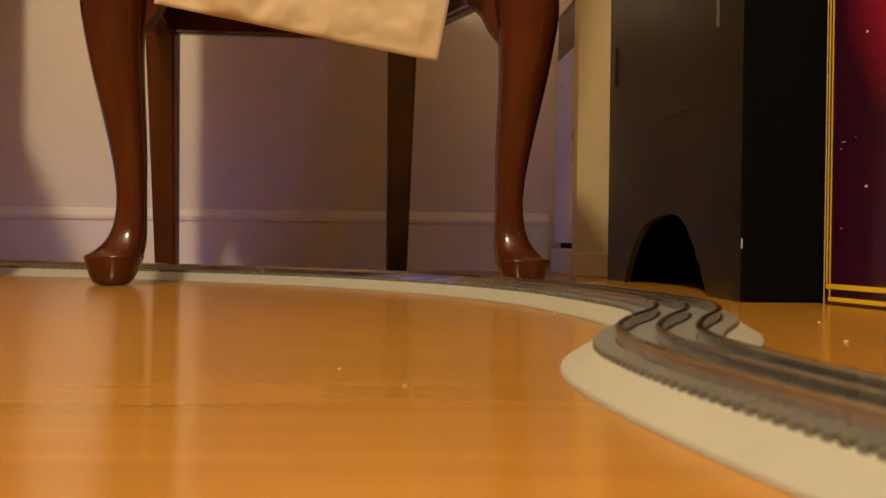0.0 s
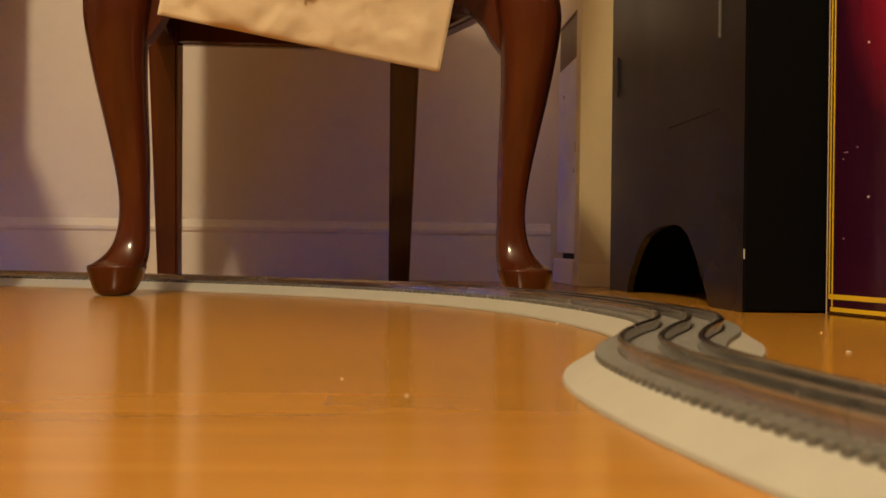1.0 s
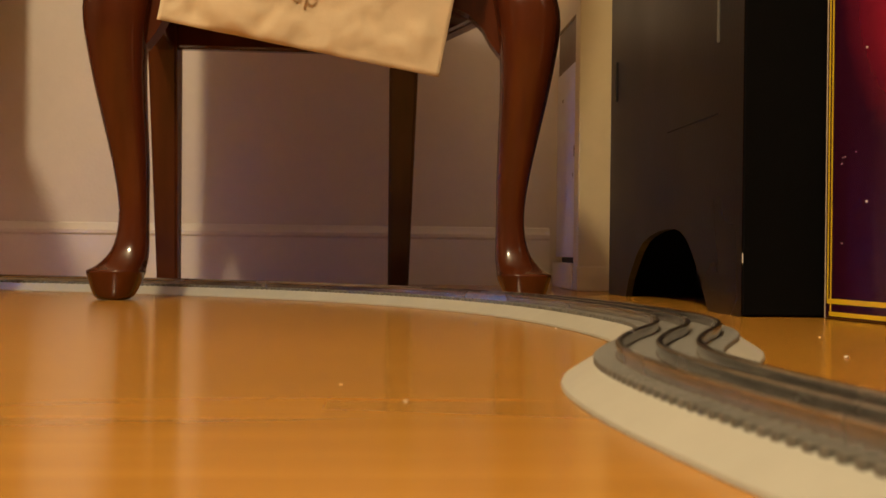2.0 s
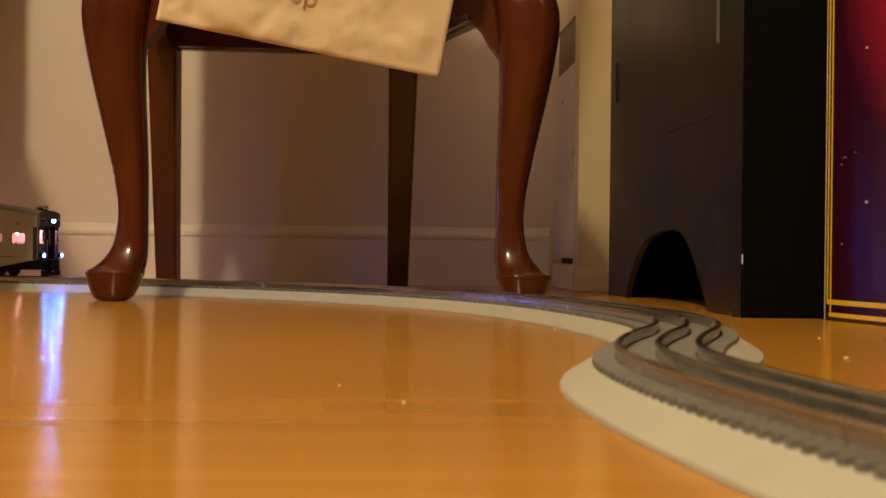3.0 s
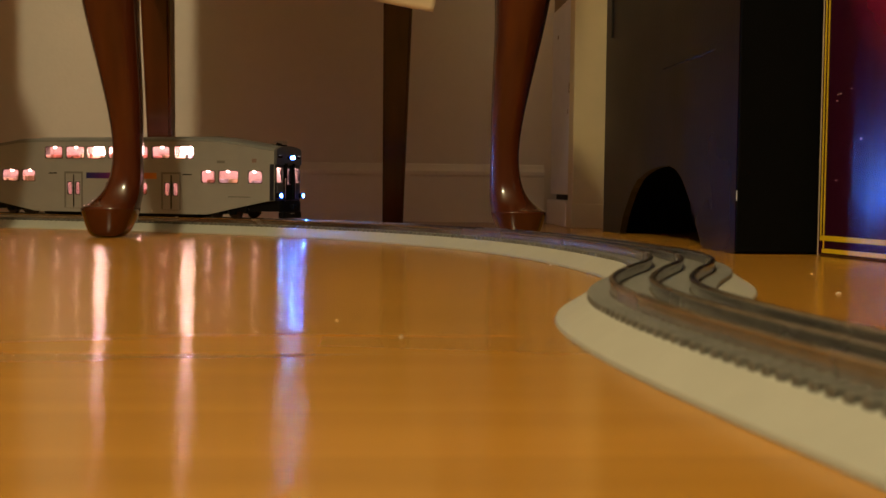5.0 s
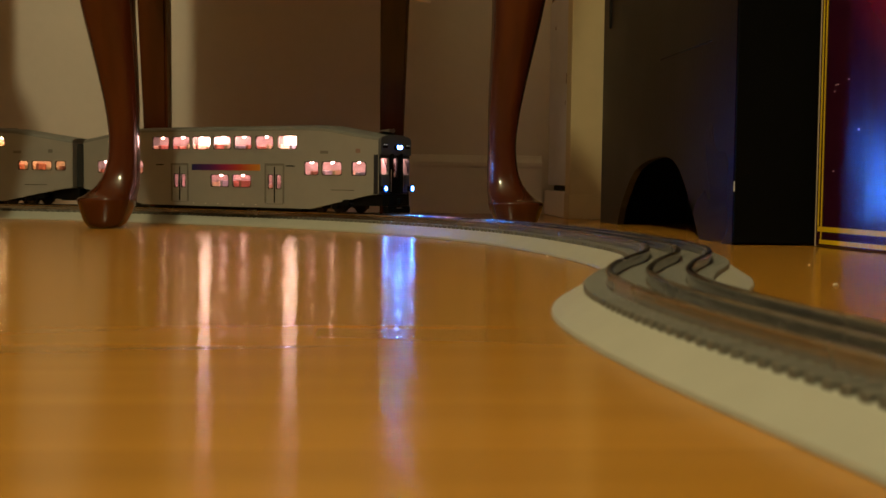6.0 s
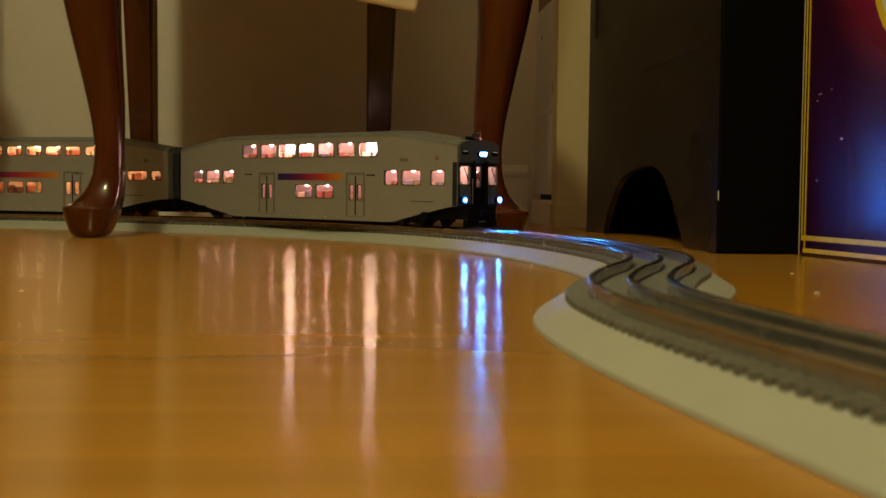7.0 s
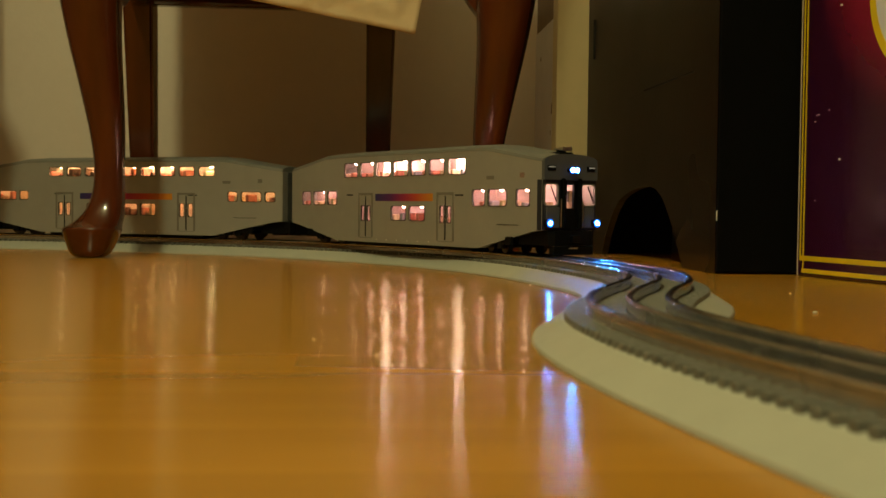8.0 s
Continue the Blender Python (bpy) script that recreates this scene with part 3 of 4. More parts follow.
def floor_specks():
    rnd = random.Random(8)
    for x, y, r in ((0.250, 0.746, 0.0017), (-0.045, 0.565, 0.0008), (-0.013, 0.505, 0.0008), (0.095, 1.0, 0.001), (0.29, 0.93, 0.0008)):
        bm = bmesh.new()
        bmesh.ops.create_icosphere(bm, subdivisions=2, radius=r)
        for v in bm.verts:
            v.co *= rnd.uniform(0.75, 1.2)
            v.co.z *= 0.6
        ob = part("crumb", bm, M_WHITEP)
        ob.location = (x, y, r * 0.45)
        tagged(ob, "tiny white crumb lying on the floor", "crumb", "crumbs on the floor")


# ---- the train ----
CAR_L, CAR_W, OVERHANG = 0.500, 0.0315, 0.080
CAB_U = 0.003  # the cab face stands this far behind the trailer's end
AXLE, WHEEL_R = 0.0165, 0.0088


def outline_top(u):
    return float(np.interp(u, [0, 0.012, 0.085, 0.12, 0.38, 0.415, 0.49, 0.5], [0.107, 0.1085, 0.1195, 0.1205, 0.1205, 0.1195, 0.1085, 0.107]))


def outline_low(u):
    return float(np.interp(u, [0, 0.018, 0.105, 0.385, 0.482, 0.5], [0.0445, 0.0425, 0.0245, 0.0245, 0.0415, 0.0435]))


def ring_frame(bm, x0, x1, z0, z1, y, s, t=0.0011, grow=0.0012, r=0.0032):
    """A window frame: square outside, round corners inside, proud of the side."""
    inner = rounded(x0, x1, z0, z1, r)
    outer = rounded(x0 - grow, x1 + grow, z0 - grow, z1 + grow, r * 0.9)
    a = [(p[0], y + s * t, p[1]) for p in outer]
    b = [(p[0], y + s * t, p[1]) for p in inner]
    c = [(p[0], y - s * 0.0014, p[1]) for p in inner]
    d = [(p[0], y - s * 0.0002, p[1]) for p in outer]
    loft(bm, [d, a, b, c], close_ends=False)
    return bm


def coach(name, label, cab):
    car = thing(name, label, "train car", group="train cars")
    body_windows = []  # u0, u1, z0, z1
    if cab:
        for u0, u1 in ((0.1255, 0.154), (0.1625, 0.190), (0.1973, 0.2255), (0.2314, 0.2606), (0.2668, 0.296), (0.3015, 0.3315), (0.338, 0.3675)):
            body_windows.append((u0, u1, 0.0978, 0.1132))
        for u0, u1 in ((0.0215, 0.0415), (0.057, 0.086), (0.092, 0.1125), (0.386, 0.408), (0.414, 0.443), (0.450, 0.471)):
            body_windows.append((u0, u1, 0.0662, 0.0815))
        lower = [(0.1983, 0.228), (0.235, 0.2645)]
        doors = [(0.1445, 0.1751), (0.304, 0.3345)]
    else:
        for i in range(9):
            u = 0.1135 + 0.0307 * i
            body_windows.append((u - 0.0115, u + 0.0115, 0.1015, 0.1130))
        for u0, u1 in ((0.0107, 0.0252), (0.0314, 0.0606), (0.067, 0.0808), (0.4085, 0.423), (0.4295, 0.459), (0.465, 0.4795)):
            body_windows.append((u0, u1, 0.0690, 0.0808))
        lower = [(u - 0.012, u + 0.012) for u in (0.2055, 0.235, 0.2645, 0.294)]
        doors = [(0.1313, 0.1587), (0.330, 0.3594)]
    body_windows += [(a, b, 0.0500, 0.0648) for a, b in lower]
    door_windows = []
    for a, b in doors:
        mid = (a + b) / 2
        door_windows += [(mid - 0.0100, mid - 0.0030, 0.0485, 0.0652), (mid + 0.0030, mid + 0.0100, 0.0485, 0.0652)]
    wins = body_windows + door_windows
    px = lambda u: CAR_L / 2 - u
    dz = -RAIL_Z
    band = band_material(name + "_band", px(0.298), px(0.183)) if cab else band_material(name + "_band", px(0.318), px(0.167))
    # shell
    bm = bmesh.new()
    brk = sorted({CAB_U if cab else 0.0, 0.012, 0.018, 0.085, 0.105, 0.12, 0.38, 0.385, 0.415, 0.482, 0.49, CAR_L} | {w[0] for w in wins} | {w[1] for w in wins})
    th = 0.0014
    for s in (-1, 1):
        for ua, ub in zip(brk, brk[1:]):
            mid = (ua + ub) / 2
            cover = sorted((w[2], w[3]) for w in wins if w[0] < mid < w[1])
            spans, lo = [], None
            for z0, z1 in cover:
                spans.append((lo, z0))
                lo = z1
            spans.append((lo, None))
            for a, b in spans:
                za = [outline_low(u) if a is None else a for u in (ua, ub)]
                zb = [outline_top(u) if b is None else b for u in (ua, ub)]
                for y in (s * CAR_W, s * (CAR_W - th)):
                    bm.faces.new([bm.verts.new(p) for p in ((px(ua), y, za[0] + dz), (px(ub), y, za[1] + dz), (px(ub), y, zb[1] + dz), (px(ua), y, zb[0] + dz))])
        for w in wins:
            rim = ((w[0], w[2]), (w[1], w[2]), (w[1], w[3]), (w[0], w[3]))
            for p, q in zip(rim, rim[1:] + rim[:1]):
                bm.faces.new([bm.verts.new(v) for v in ((px(p[0]), s * CAR_W, p[1] + dz), (px(q[0]), s * CAR_W, q[1] + dz),
                                                         (px(q[0]), s * (CAR_W - th), q[1] + dz), (px(p[0]), s * (CAR_W - th), p[1] + dz))])
    # belly and rear end
    us = [b for b in brk]
    for ua, ub in zip(us, us[1:]):
        bm.faces.new([bm.verts.new(p) for p in ((px(ua), -CAR_W, outline_low(ua) + dz), (px(ub), -CAR_W, outline_low(ub) + dz), (px(ub), CAR_W, outline_low(ub) + dz), (px(ua), CAR_W, outline_low(ua) + dz))])
    box(bm, px(CAR_L) - 0.0003, px(CAR_L) + 0.0012, -CAR_W, CAR_W, 0.0435 + dz, 0.107 + dz)
    if not cab:
        box(bm, px(0.0) - 0.0012, px(0.0) + 0.0003, -CAR_W, CAR_W, 0.0445 + dz, 0.107 + dz)
    bmesh.ops.remove_doubles(bm, verts=bm.verts, dist=1e-6)
    part("body_shell", bm, M_SILVER, car, "silver painted double-deck body")
    # roof: curved, falling towards both ends
    bm = bmesh.new()
    rings = []
    for u in [CAB_U if cab else 0.0, 0.012, 0.05, 0.085, 0.10, 0.12, 0.25, 0.38, 0.40, 0.415, 0.45, 0.49, CAR_L]:
        z = outline_top(u)
        ring = [(px(u), -CAR_W - 0.0003, z - 0.0006 + dz)]
        for i in range(1, 12):
            a = math.pi * i / 12
            ring.append((px(u), -(CAR_W + 0.0003) * math.copysign(abs(math.cos(a)) ** 0.8, math.cos(a)), z + 0.0065 * math.sin(a) ** 0.75 + dz))
        ring.append((px(u), CAR_W + 0.0003, z - 0.0006 + dz))
        rings.append(ring)
    loft(bm, rings)
    roof = part("roof", bm, M_ROOF, car, "grey roof with sloped ends")
    part("roof_seam", boxed(px(0.40), px(0.10), -0.0008, 0.0008, 0.1268 + dz, 0.1275 + dz), M_ROOF, roof)
    # windows: frame and pane, each side
    for s in (-1, 1):
        for w in wins:
            narrow = w[1] - w[0] < 0.009
            fr = part("window_frame", ring_frame(bmesh.new(), px(w[1]), px(w[0]), w[2] + dz, w[3] + dz, s * CAR_W, s, 0.0004 if narrow else 0.0006, 0.0007, 0.0018 if narrow else 0.0030), M_GASKET, car)
            pane = part("pane", boxed(px(w[1]), px(w[0]), *sorted((s * (CAR_W - 0.0012), s * (CAR_W - 0.0006))), w[2] + dz, w[3] + dz), M_GLASS, fr)
            pane.visible_shadow = False
        # doors: recessed look by leaf edges and a dark centre seam
        for a, b in doors:
            mid = (a + b) / 2
            xa, xb = px(a), px(b)
            rim = ((xb - 0.0004, 0.030), (xb + 0.0022, 0.030), (xb + 0.0022, 0.0768), (xa - 0.0022, 0.0768), (xa - 0.0022, 0.030), (xa + 0.0004, 0.030), (xa + 0.0004, 0.0795), (xb - 0.0004, 0.0795))
            d = part("door", loft(bmesh.new(), [[(x, y, z + dz) for x, z in rim] for y in (s * CAR_W - s * 0.0004, s * CAR_W + s * 0.0005)]), M_DOORTRIM, car, "grey door frame round narrow windows")
            part("door_seam", boxed(px(mid) - 0.0008, px(mid) + 0.0008, s * CAR_W - 0.0005, s * CAR_W + 0.0005, 0.031 + dz, 0.0755 + dz), M_DARK, d, "black rubber door seam")
            part("sill_step", boxed(px(b) + 0.002, px(a) - 0.002, s * CAR_W - 0.0004, s * CAR_W + 0.0007, 0.0290 + dz, 0.0298 + dz), M_ROOF, d)
        # colour band, shaded from blue to orange
        u0, u1 = (0.183, 0.298) if cab else (0.167, 0.318)
        part("stripe", boxed(px(u1), px(u0), s * CAR_W - 0.0003, s * CAR_W + 0.00045, 0.0704 + dz, 0.0784 + dz), band, car, "navy to orange colour band")
        # small lettering as plain bars, grab irons, lower step lights
        for u, z, ln, hh in ((0.083, 0.0915, 0.012, 0.0035), (0.355, 0.0765, 0.014, 0.0014), (0.135, 0.0758, 0.014, 0.0014), (0.033, 0.0925, 0.0065, 0.0048)):
            part("lettering", boxed(px(u) - ln / 2, px(u) + ln / 2, s * CAR_W - 0.0003, s * CAR_W + 0.0003, z + dz, z + hh + dz), (M_DECAL if cab else M_DOORTRIM) if u < 0.05 else M_DOORTRIM if hh > 0.002 else M_DARK, car)
        for i in range(6):
            part("rivet", boxed(px(0.19 + 0.021 * i) - 0.0008, px(0.19 + 0.021 * i) + 0.0008, s * CAR_W - 0.0003, s * CAR_W + 0.0008, 0.0275 + dz, 0.0285 + dz), M_WHITEP, car)
        part("skirt_line", boxed(px(0.072), px(0.038), s * CAR_W - 0.0003, s * CAR_W + 0.0003, 0.0478 + dz, 0.0484 + dz), M_DARK, car)
    # inside: decks, centre partition, light strips, rows of seats
    led = M_PINKLED if cab else M_AMBERLED
    part("upper_deck", boxed(px(0.40), px(0.10), -0.0297, 0.0297, 0.0865 + dz, 0.0885 + dz), M_INNER, car)
    part("lower_deck", boxed(px(0.385), px(0.115), -0.0297, 0.0297, 0.0400 + dz, 0.0415 + dz), M_INNER, car)
    for a, b in ((0.006, 0.115), (0.385, 0.494)):
        part("end_deck", boxed(px(b), px(a), -0.0297, 0.0297, 0.0560 + dz, 0.0575 + dz), M_INNER, car)
    part("partition", boxed(px(0.385), px(0.115), -0.0012, 0.0012, 0.0420 + dz, 0.1190 + dz), M_INNER, car)
    for a, b in ((0.008, 0.113), (0.387, 0.492)):
        part("partition", boxed(px(b), px(a), -0.0012, 0.0012, 0.0580 + dz, 0.104 + dz), M_INNER, car)
    for s in (-1, 1):
        part("light_strip", boxed(px(0.385), px(0.115), s * 0.012, s * 0.016, 0.1195 + dz, 0.1202 + dz), led, car, "glowing light strip")
        part("light_strip", boxed(px(0.385), px(0.115), s * 0.012, s * 0.016, 0.0845 + dz, 0.0855 + dz), led, car, "glowing light strip")
        for a, b in ((0.012, 0.110), (0.390, 0.488)):
            part("light_strip", boxed(px(b), px(a), s * 0.012, s * 0.016, 0.0960 + dz, 0.0968 + dz), led, car, "glowing light strip")
        if cab:
            # bulbs added at every window for floor streaks; two oversized panels replace the brightest
            for k, w in enumerate(body_windows):
                mid = (w[0] + w[1]) / 2
                if k in (0, 4):
                    bm = bmesh.new()
                    box(bm, px(mid + 0.0095), px(mid - 0.0095), *sorted((s * 0.0225, s * 0.0245)), w[2] + 0.0050 + dz, w[3] - 0.0004 + dz)
                    part("bulb_panel", bm, M_PINKSTRONG, car, "oversized pink-white glowing panel in place of a bulb")
                else:
                    part("bulb", ball(px(mid + (0.006 if k == 1 else 0.008)), s * 0.020, w[3] + 0.0006 + dz, 0.0023), M_PINKBULB, car, "small glowing bulb")
            # more bulbs, added to make the cab windows bright
            for u in (0.006, 0.012):
                part("bulb", ball(px(u), s * 0.012, 0.089 + dz, 0.0023), M_PINKBULB, car, "small glowing bulb")
        else:
            # small lamps that hang under the roof at the window heads
            for k, half in ((0, 0.004), (2, 0.003), (3, 0.0065), (4, 0.003), (6, 0.003), (8, 0.004)):
                u = body_windows[k][0] + 0.0115
                part("ceiling_lamp", boxed(px(u + half), px(u - half), *sorted((s * 0.0160, s * 0.0190)), 0.1124 + dz, 0.1150 + dz), M_AMBERLAMP, car, "small amber ceiling lamp")
        rnd = random.Random(11 if cab else 12)
        for z, ua, ub in ((0.0885, 0.12, 0.38), (0.0415, 0.185, 0.31), (0.0575, 0.02, 0.11), (0.0575, 0.39, 0.485)):
            u = ua
            while u < ub:
                hh = rnd.uniform(0.012, 0.0165) if cab else rnd.uniform(0.015, 0.024)
                seat = part("seat", boxed(px(u) - 0.0025, px(u) + 0.0025, *sorted((s * 0.006, s * 0.027)), z + dz, z + hh + dz, 0.0008, seg=1),
                            rnd.choice((M_SEATRED, M_SEATTAN, M_SEATRED, M_SEATBLUE, M_SEATTAN) if cab else (M_SEATRED, M_SEATDARK, M_SEATTAN, M_SEATRED)), car)
                box_bm = boxed(px(u) - 0.0085, px(u) - 0.0025, *sorted((s * 0.006, s * 0.027)), z + dz, z + hh * 0.45 + dz)
                part("cushion", box_bm, seat.data.materials[0], seat)
                u += rnd.uniform(0.014, 0.02)
    # underframe boxes
    part("underframe", boxed(px(0.375), px(0.125), -0.022, 0.022, 0.0212 + dz, 0.0243 + dz), M_DARK, car)
    part("diaphragm", boxed(px(CAR_L) - 0.0095, px(CAR_L) - 0.0004, -0.020, 0.020, 0.045 + dz, 0.106 + dz, 0.001), M_RUBBER, car, "black rubber diaphragm")
    part("coupler", boxed(px(CAR_L) - 0.012, px(CAR_L) + 0.03, -0.006, 0.006, 0.0265 + dz, 0.0282 + dz, 0.0004), M_DARK, car)
    # black blocks added to keep the space between the coaches dark
    for a, b in [(CAR_L - 0.034, CAR_L + 0.006)] + ([] if cab else [(-0.006, 0.034)]):
        part("end_filler", boxed(px(b), px(a), -0.023, 0.023, 0.0285 + dz, 0.0432 + dz, 0.001), M_DARK, car, "black block added to darken the space below the coach end")
    if cab:
        cab_front(car, px, dz)
    else:
        part("diaphragm", boxed(px(0) + 0.0004, px(0) + 0.0095, -0.020, 0.020, 0.045 + dz, 0.106 + dz, 0.001), M_RUBBER, car, "black rubber diaphragm")
        part("coupler", boxed(px(0) - 0.03, px(0) + 0.012, -0.006, 0.006, 0.0265 + dz, 0.0282 + dz, 0.0004), M_DARK, car)
    trucks = []
    for u in (OVERHANG, CAR_L - OVERHANG):
        tr = part("truck", boxed(-0.040, 0.040, -0.020, 0.020, 0.0125, 0.0190, 0.001), M_DARK, car, "black four-wheel truck")
        tr.location = (px(u), 0, 0)
        for s in (-1, 1):
            sf = bmesh.new()
            box(sf, -0.040, 0.040, *sorted((s * 0.0225, s * 0.0262)), 0.0085, 0.0165, 0.0008, seg=1)
            for x in (-AXLE, AXLE):
                box(sf, x - 0.005, x + 0.005, *sorted((s * 0.0228, s * 0.0272)), 0.0045, 0.0140, 0.0008, seg=1)
            box(sf, -0.006, 0.006, *sorted((s * 0.0228, s * 0.0276)), 0.0050, 0.0170, 0.0008, seg=1)
            part("side_frame", sf, M_DARK, tr)
        sets = []
        for x in (-AXLE, AXLE):
            bm = bmesh.new()
            turn = Matrix.Rotation(radians(90), 4, "X")
            cyl(bm, 0.0018, 0.042, turn, 10)
            for s in (-1, 1):
                cyl(bm, WHEEL_R, 0.0040, Matrix.Translation((0, s * 0.0188, 0)) @ turn, 24)
                cyl(bm, WHEEL_R + 0.0012, 0.0012, Matrix.Translation((0, s * 0.0165, 0)) @ turn, 24)
                cyl(bm, 0.0050, 0.0046, Matrix.Translation((0, s * 0.0189, 0)) @ turn, 6)
            ws = part("wheelset", bm, M_WHEEL, tr)
            ws.location = (x, 0, WHEEL_R)
            sets.append((ws, x))
        trucks.append((tr, px(u), sets))
    return car, trucks


def ball(x, y, z, r):
    bm = bmesh.new()
    bmesh.ops.create_uvsphere(bm, u_segments=6, v_segments=4, radius=r, matrix=Matrix.Translation((x, y, z)))
    return bm


def tube(parent, x0, x1, y, z, r0, r1, n=16):
    """A short bezel round a lamp."""
    ring = lambda x, r: [(x, y + r * math.cos(2 * math.pi * i / n), z + r * math.sin(2 * math.pi * i / n)) for i in range(n)]
    return part("bezel", loft(bmesh.new(), [ring(x0, r0), ring(x0, r1), ring(x1, r1), ring(x1, r0), ring(x0, r0)], close_ends=False), M_DARK, parent)


def halo(parent, x, y, z, r0, r1, n=16):
    """A glowing blue ring that stands in for the glare round a lamp."""
    ring = lambda xx, r: [(xx, y + r * math.cos(2 * math.pi * i / n), z + r * math.sin(2 * math.pi * i / n)) for i in range(n)]
    return part("lens_glare", loft(bmesh.new(), [ring(x - 0.0004, r0), ring(x - 0.0004, r1), ring(x, r1 * 0.9), ring(x, r0), ring(x - 0.0004, r0)], close_ends=False), M_HALO, parent, "blue glowing ring in place of lamp glare")


def lens(h, f, y, z):
    """The ring-shaped lens of a lamp; its diode sits deep in the bezel, so that its beam is narrow."""
    part("diode", cyl(bmesh.new(), 0.0011, 0.0006, Matrix.Translation((f + 0.0056, y, z)) @ Matrix.Rotation(radians(90), 4, "Y"), 12), M_DIODE, h)
    halo(h, f + 0.0084, y, z, 0.0023, 0.0040 if abs(y) > 0.01 else 0.0031)
    ring = lambda x, r: [(x, y + r * math.cos(2 * math.pi * i / 16), z + r * math.sin(2 * math.pi * i / 16)) for i in range(16)]
    return loft(bmesh.new(), [ring(f + 0.0078, 0.0008), ring(f + 0.0078, 0.0021), ring(f + 0.0086, 0.0020), ring(f + 0.0086, 0.0008), ring(f + 0.0078, 0.0008)], close_ends=False)


def cab_front(car, px, dz):
    """The driving end: face plate with windows, dark door, lights, pilot and roof gear."""
    f = px(CAB_U)
    wins = [(-0.0298, -0.0145, 0.0672, 0.0862), (-0.0045, 0.0045, 0.0645, 0.0862), (0.0145, 0.0298, 0.0672, 0.0862)]
    # face plate in columns, openings through it
    bm = bmesh.new()
    cols = sorted({-CAR_W, CAR_W} | {w[0] for w in wins} | {w[1] for w in wins})
    for x in (f + 0.0012, f - 0.0008):
        for ya, yb in zip(cols, cols[1:]):
            mid = (ya + yb) / 2
            cover = [(w[2], w[3]) for w in wins if w[0] < mid < w[1]]
            spans = [(0.0445, 0.1078)] if not cover else [(0.0445, cover[0][0]), (cover[0][1], 0.1078)]
            for a, b in spans:
                bm.faces.new([bm.verts.new(p) for p in ((x, ya, a + dz), (x, yb, a + dz), (x, yb, b + dz), (x, ya, b + dz))])
    for w in wins:
        rim = ((w[0], w[2]), (w[1], w[2]), (w[1], w[3]), (w[0], w[3]))
        for p, q in zip(rim, rim[1:] + rim[:1]):
            bm.faces.new([bm.verts.new(v) for v in ((f + 0.0012, p[0], p[1] + dz), (f + 0.0012, q[0], q[1] + dz), (f - 0.0008, q[0], q[1] + dz), (f - 0.0008, p[0], p[1] + dz))])
    face = part("cab_face", bm, M_NAVY, car, "dark navy cab face")
    # silver brow above the windows and panels
    bm = bmesh.new()
    prof = [(-CAR_W - 0.0004, 0.0905), (CAR_W + 0.0004, 0.0905), (CAR_W + 0.0004, 0.107)] + [((CAR_W + 0.0004) * math.cos(math.pi * i / 12), 0.107 + 0.0075 * math.sin(math.pi * i / 12) ** 0.75) for i in range(1, 12)] + [(-CAR_W - 0.0004, 0.107)]
    loft(bm, [[(x, p[0], p[1] + dz) for p in prof] for x in (f - 0.0005, f + 0.0032)])
    brow = part("brow", bm, M_BROW, car, "slate grey brow over the cab windows")
    for s in (-1, 1):
        bm = bmesh.new()
        plan = ((f - 0.0070, s * (CAR_W + 0.0003)), (f - 0.0012, s * (CAR_W + 0.0003)), (f + 0.0020, s * (CAR_W - 0.0016)), (f + 0.0020, s * (CAR_W - 0.0022)), (f - 0.0070, s * (CAR_W - 0.0002)))
        loft(bm, [[(x, y, z + dz) for x, y in plan] for z in (0.0440, 0.0904)])
        part("corner_post", bm, M_NAVY, car, "dark corner post that wraps round the side")
    for s in (-1, 1):
        part("end_panel", boxed(f + 0.0012, f + 0.0030, *sorted((s * 0.0125, s * 0.0285)), 0.046 + dz, 0.0655 + dz, 0.0006, seg=1), M_BROW, face, "grey panel below the window")
        part("gate_post", boxed(f + 0.0012, f + 0.0060, *sorted((s * 0.0085, s * 0.0115)), 0.046 + dz, 0.092 + dz, 0.0006, seg=1), M_DARK, face)
        part("marker_housing", boxed(f + 0.0030, f + 0.0040, *sorted((s * 0.0185, s * 0.0285)), 0.0985 + dz, 0.1035 + dz, 0.0004, seg=1), M_DARK, brow)
        part("marker_gleam", boxed(f + 0.0038, f + 0.0046, *sorted((s * 0.0205, s * 0.0275)), 0.1018 + dz, 0.1025 + dz), M_MARK, brow, "small white marker, glow in place of a reflection")
        # ditch light
        h = part("light_housing", boxed(f + 0.0012, f + 0.0052, *sorted((s * 0.0250, s * 0.0312)), 0.0475 + dz, 0.0540 + dz, 0.0008, seg=1), M_DARK, face)
        tube(h, f + 0.0050, f + 0.0084, s * 0.0281, 0.0507 + dz, 0.0021, 0.0026)
        bm = lens(h, f, s * 0.0281, 0.0507 + dz)
        part("ditch_light", bm, M_HEAD, h, "bright blue-white lamp")
        part("handrail", cyl(bmesh.new(), 0.0005, 0.026, Matrix.Translation((f + 0.0052, s * 0.0130, 0.060 + dz)), 8), M_STEEL, face)
    for w in wins[::2]:
        bm = bmesh.new()
        inner, outer = rounded(w[0], w[1], w[2], w[3], 0.003), rounded(w[0] - 0.001, w[1] + 0.001, w[2] - 0.001, w[3] + 0.001, 0.003)
        loft(bm, [[(f + 0.0010, p[0], p[1] + dz) for p in outer], [(f + 0.0020, p[0], p[1] + dz) for p in outer], [(f + 0.0020, p[0], p[1] + dz) for p in inner], [(f - 0.0006, p[0], p[1] + dz) for p in inner]], close_ends=False)
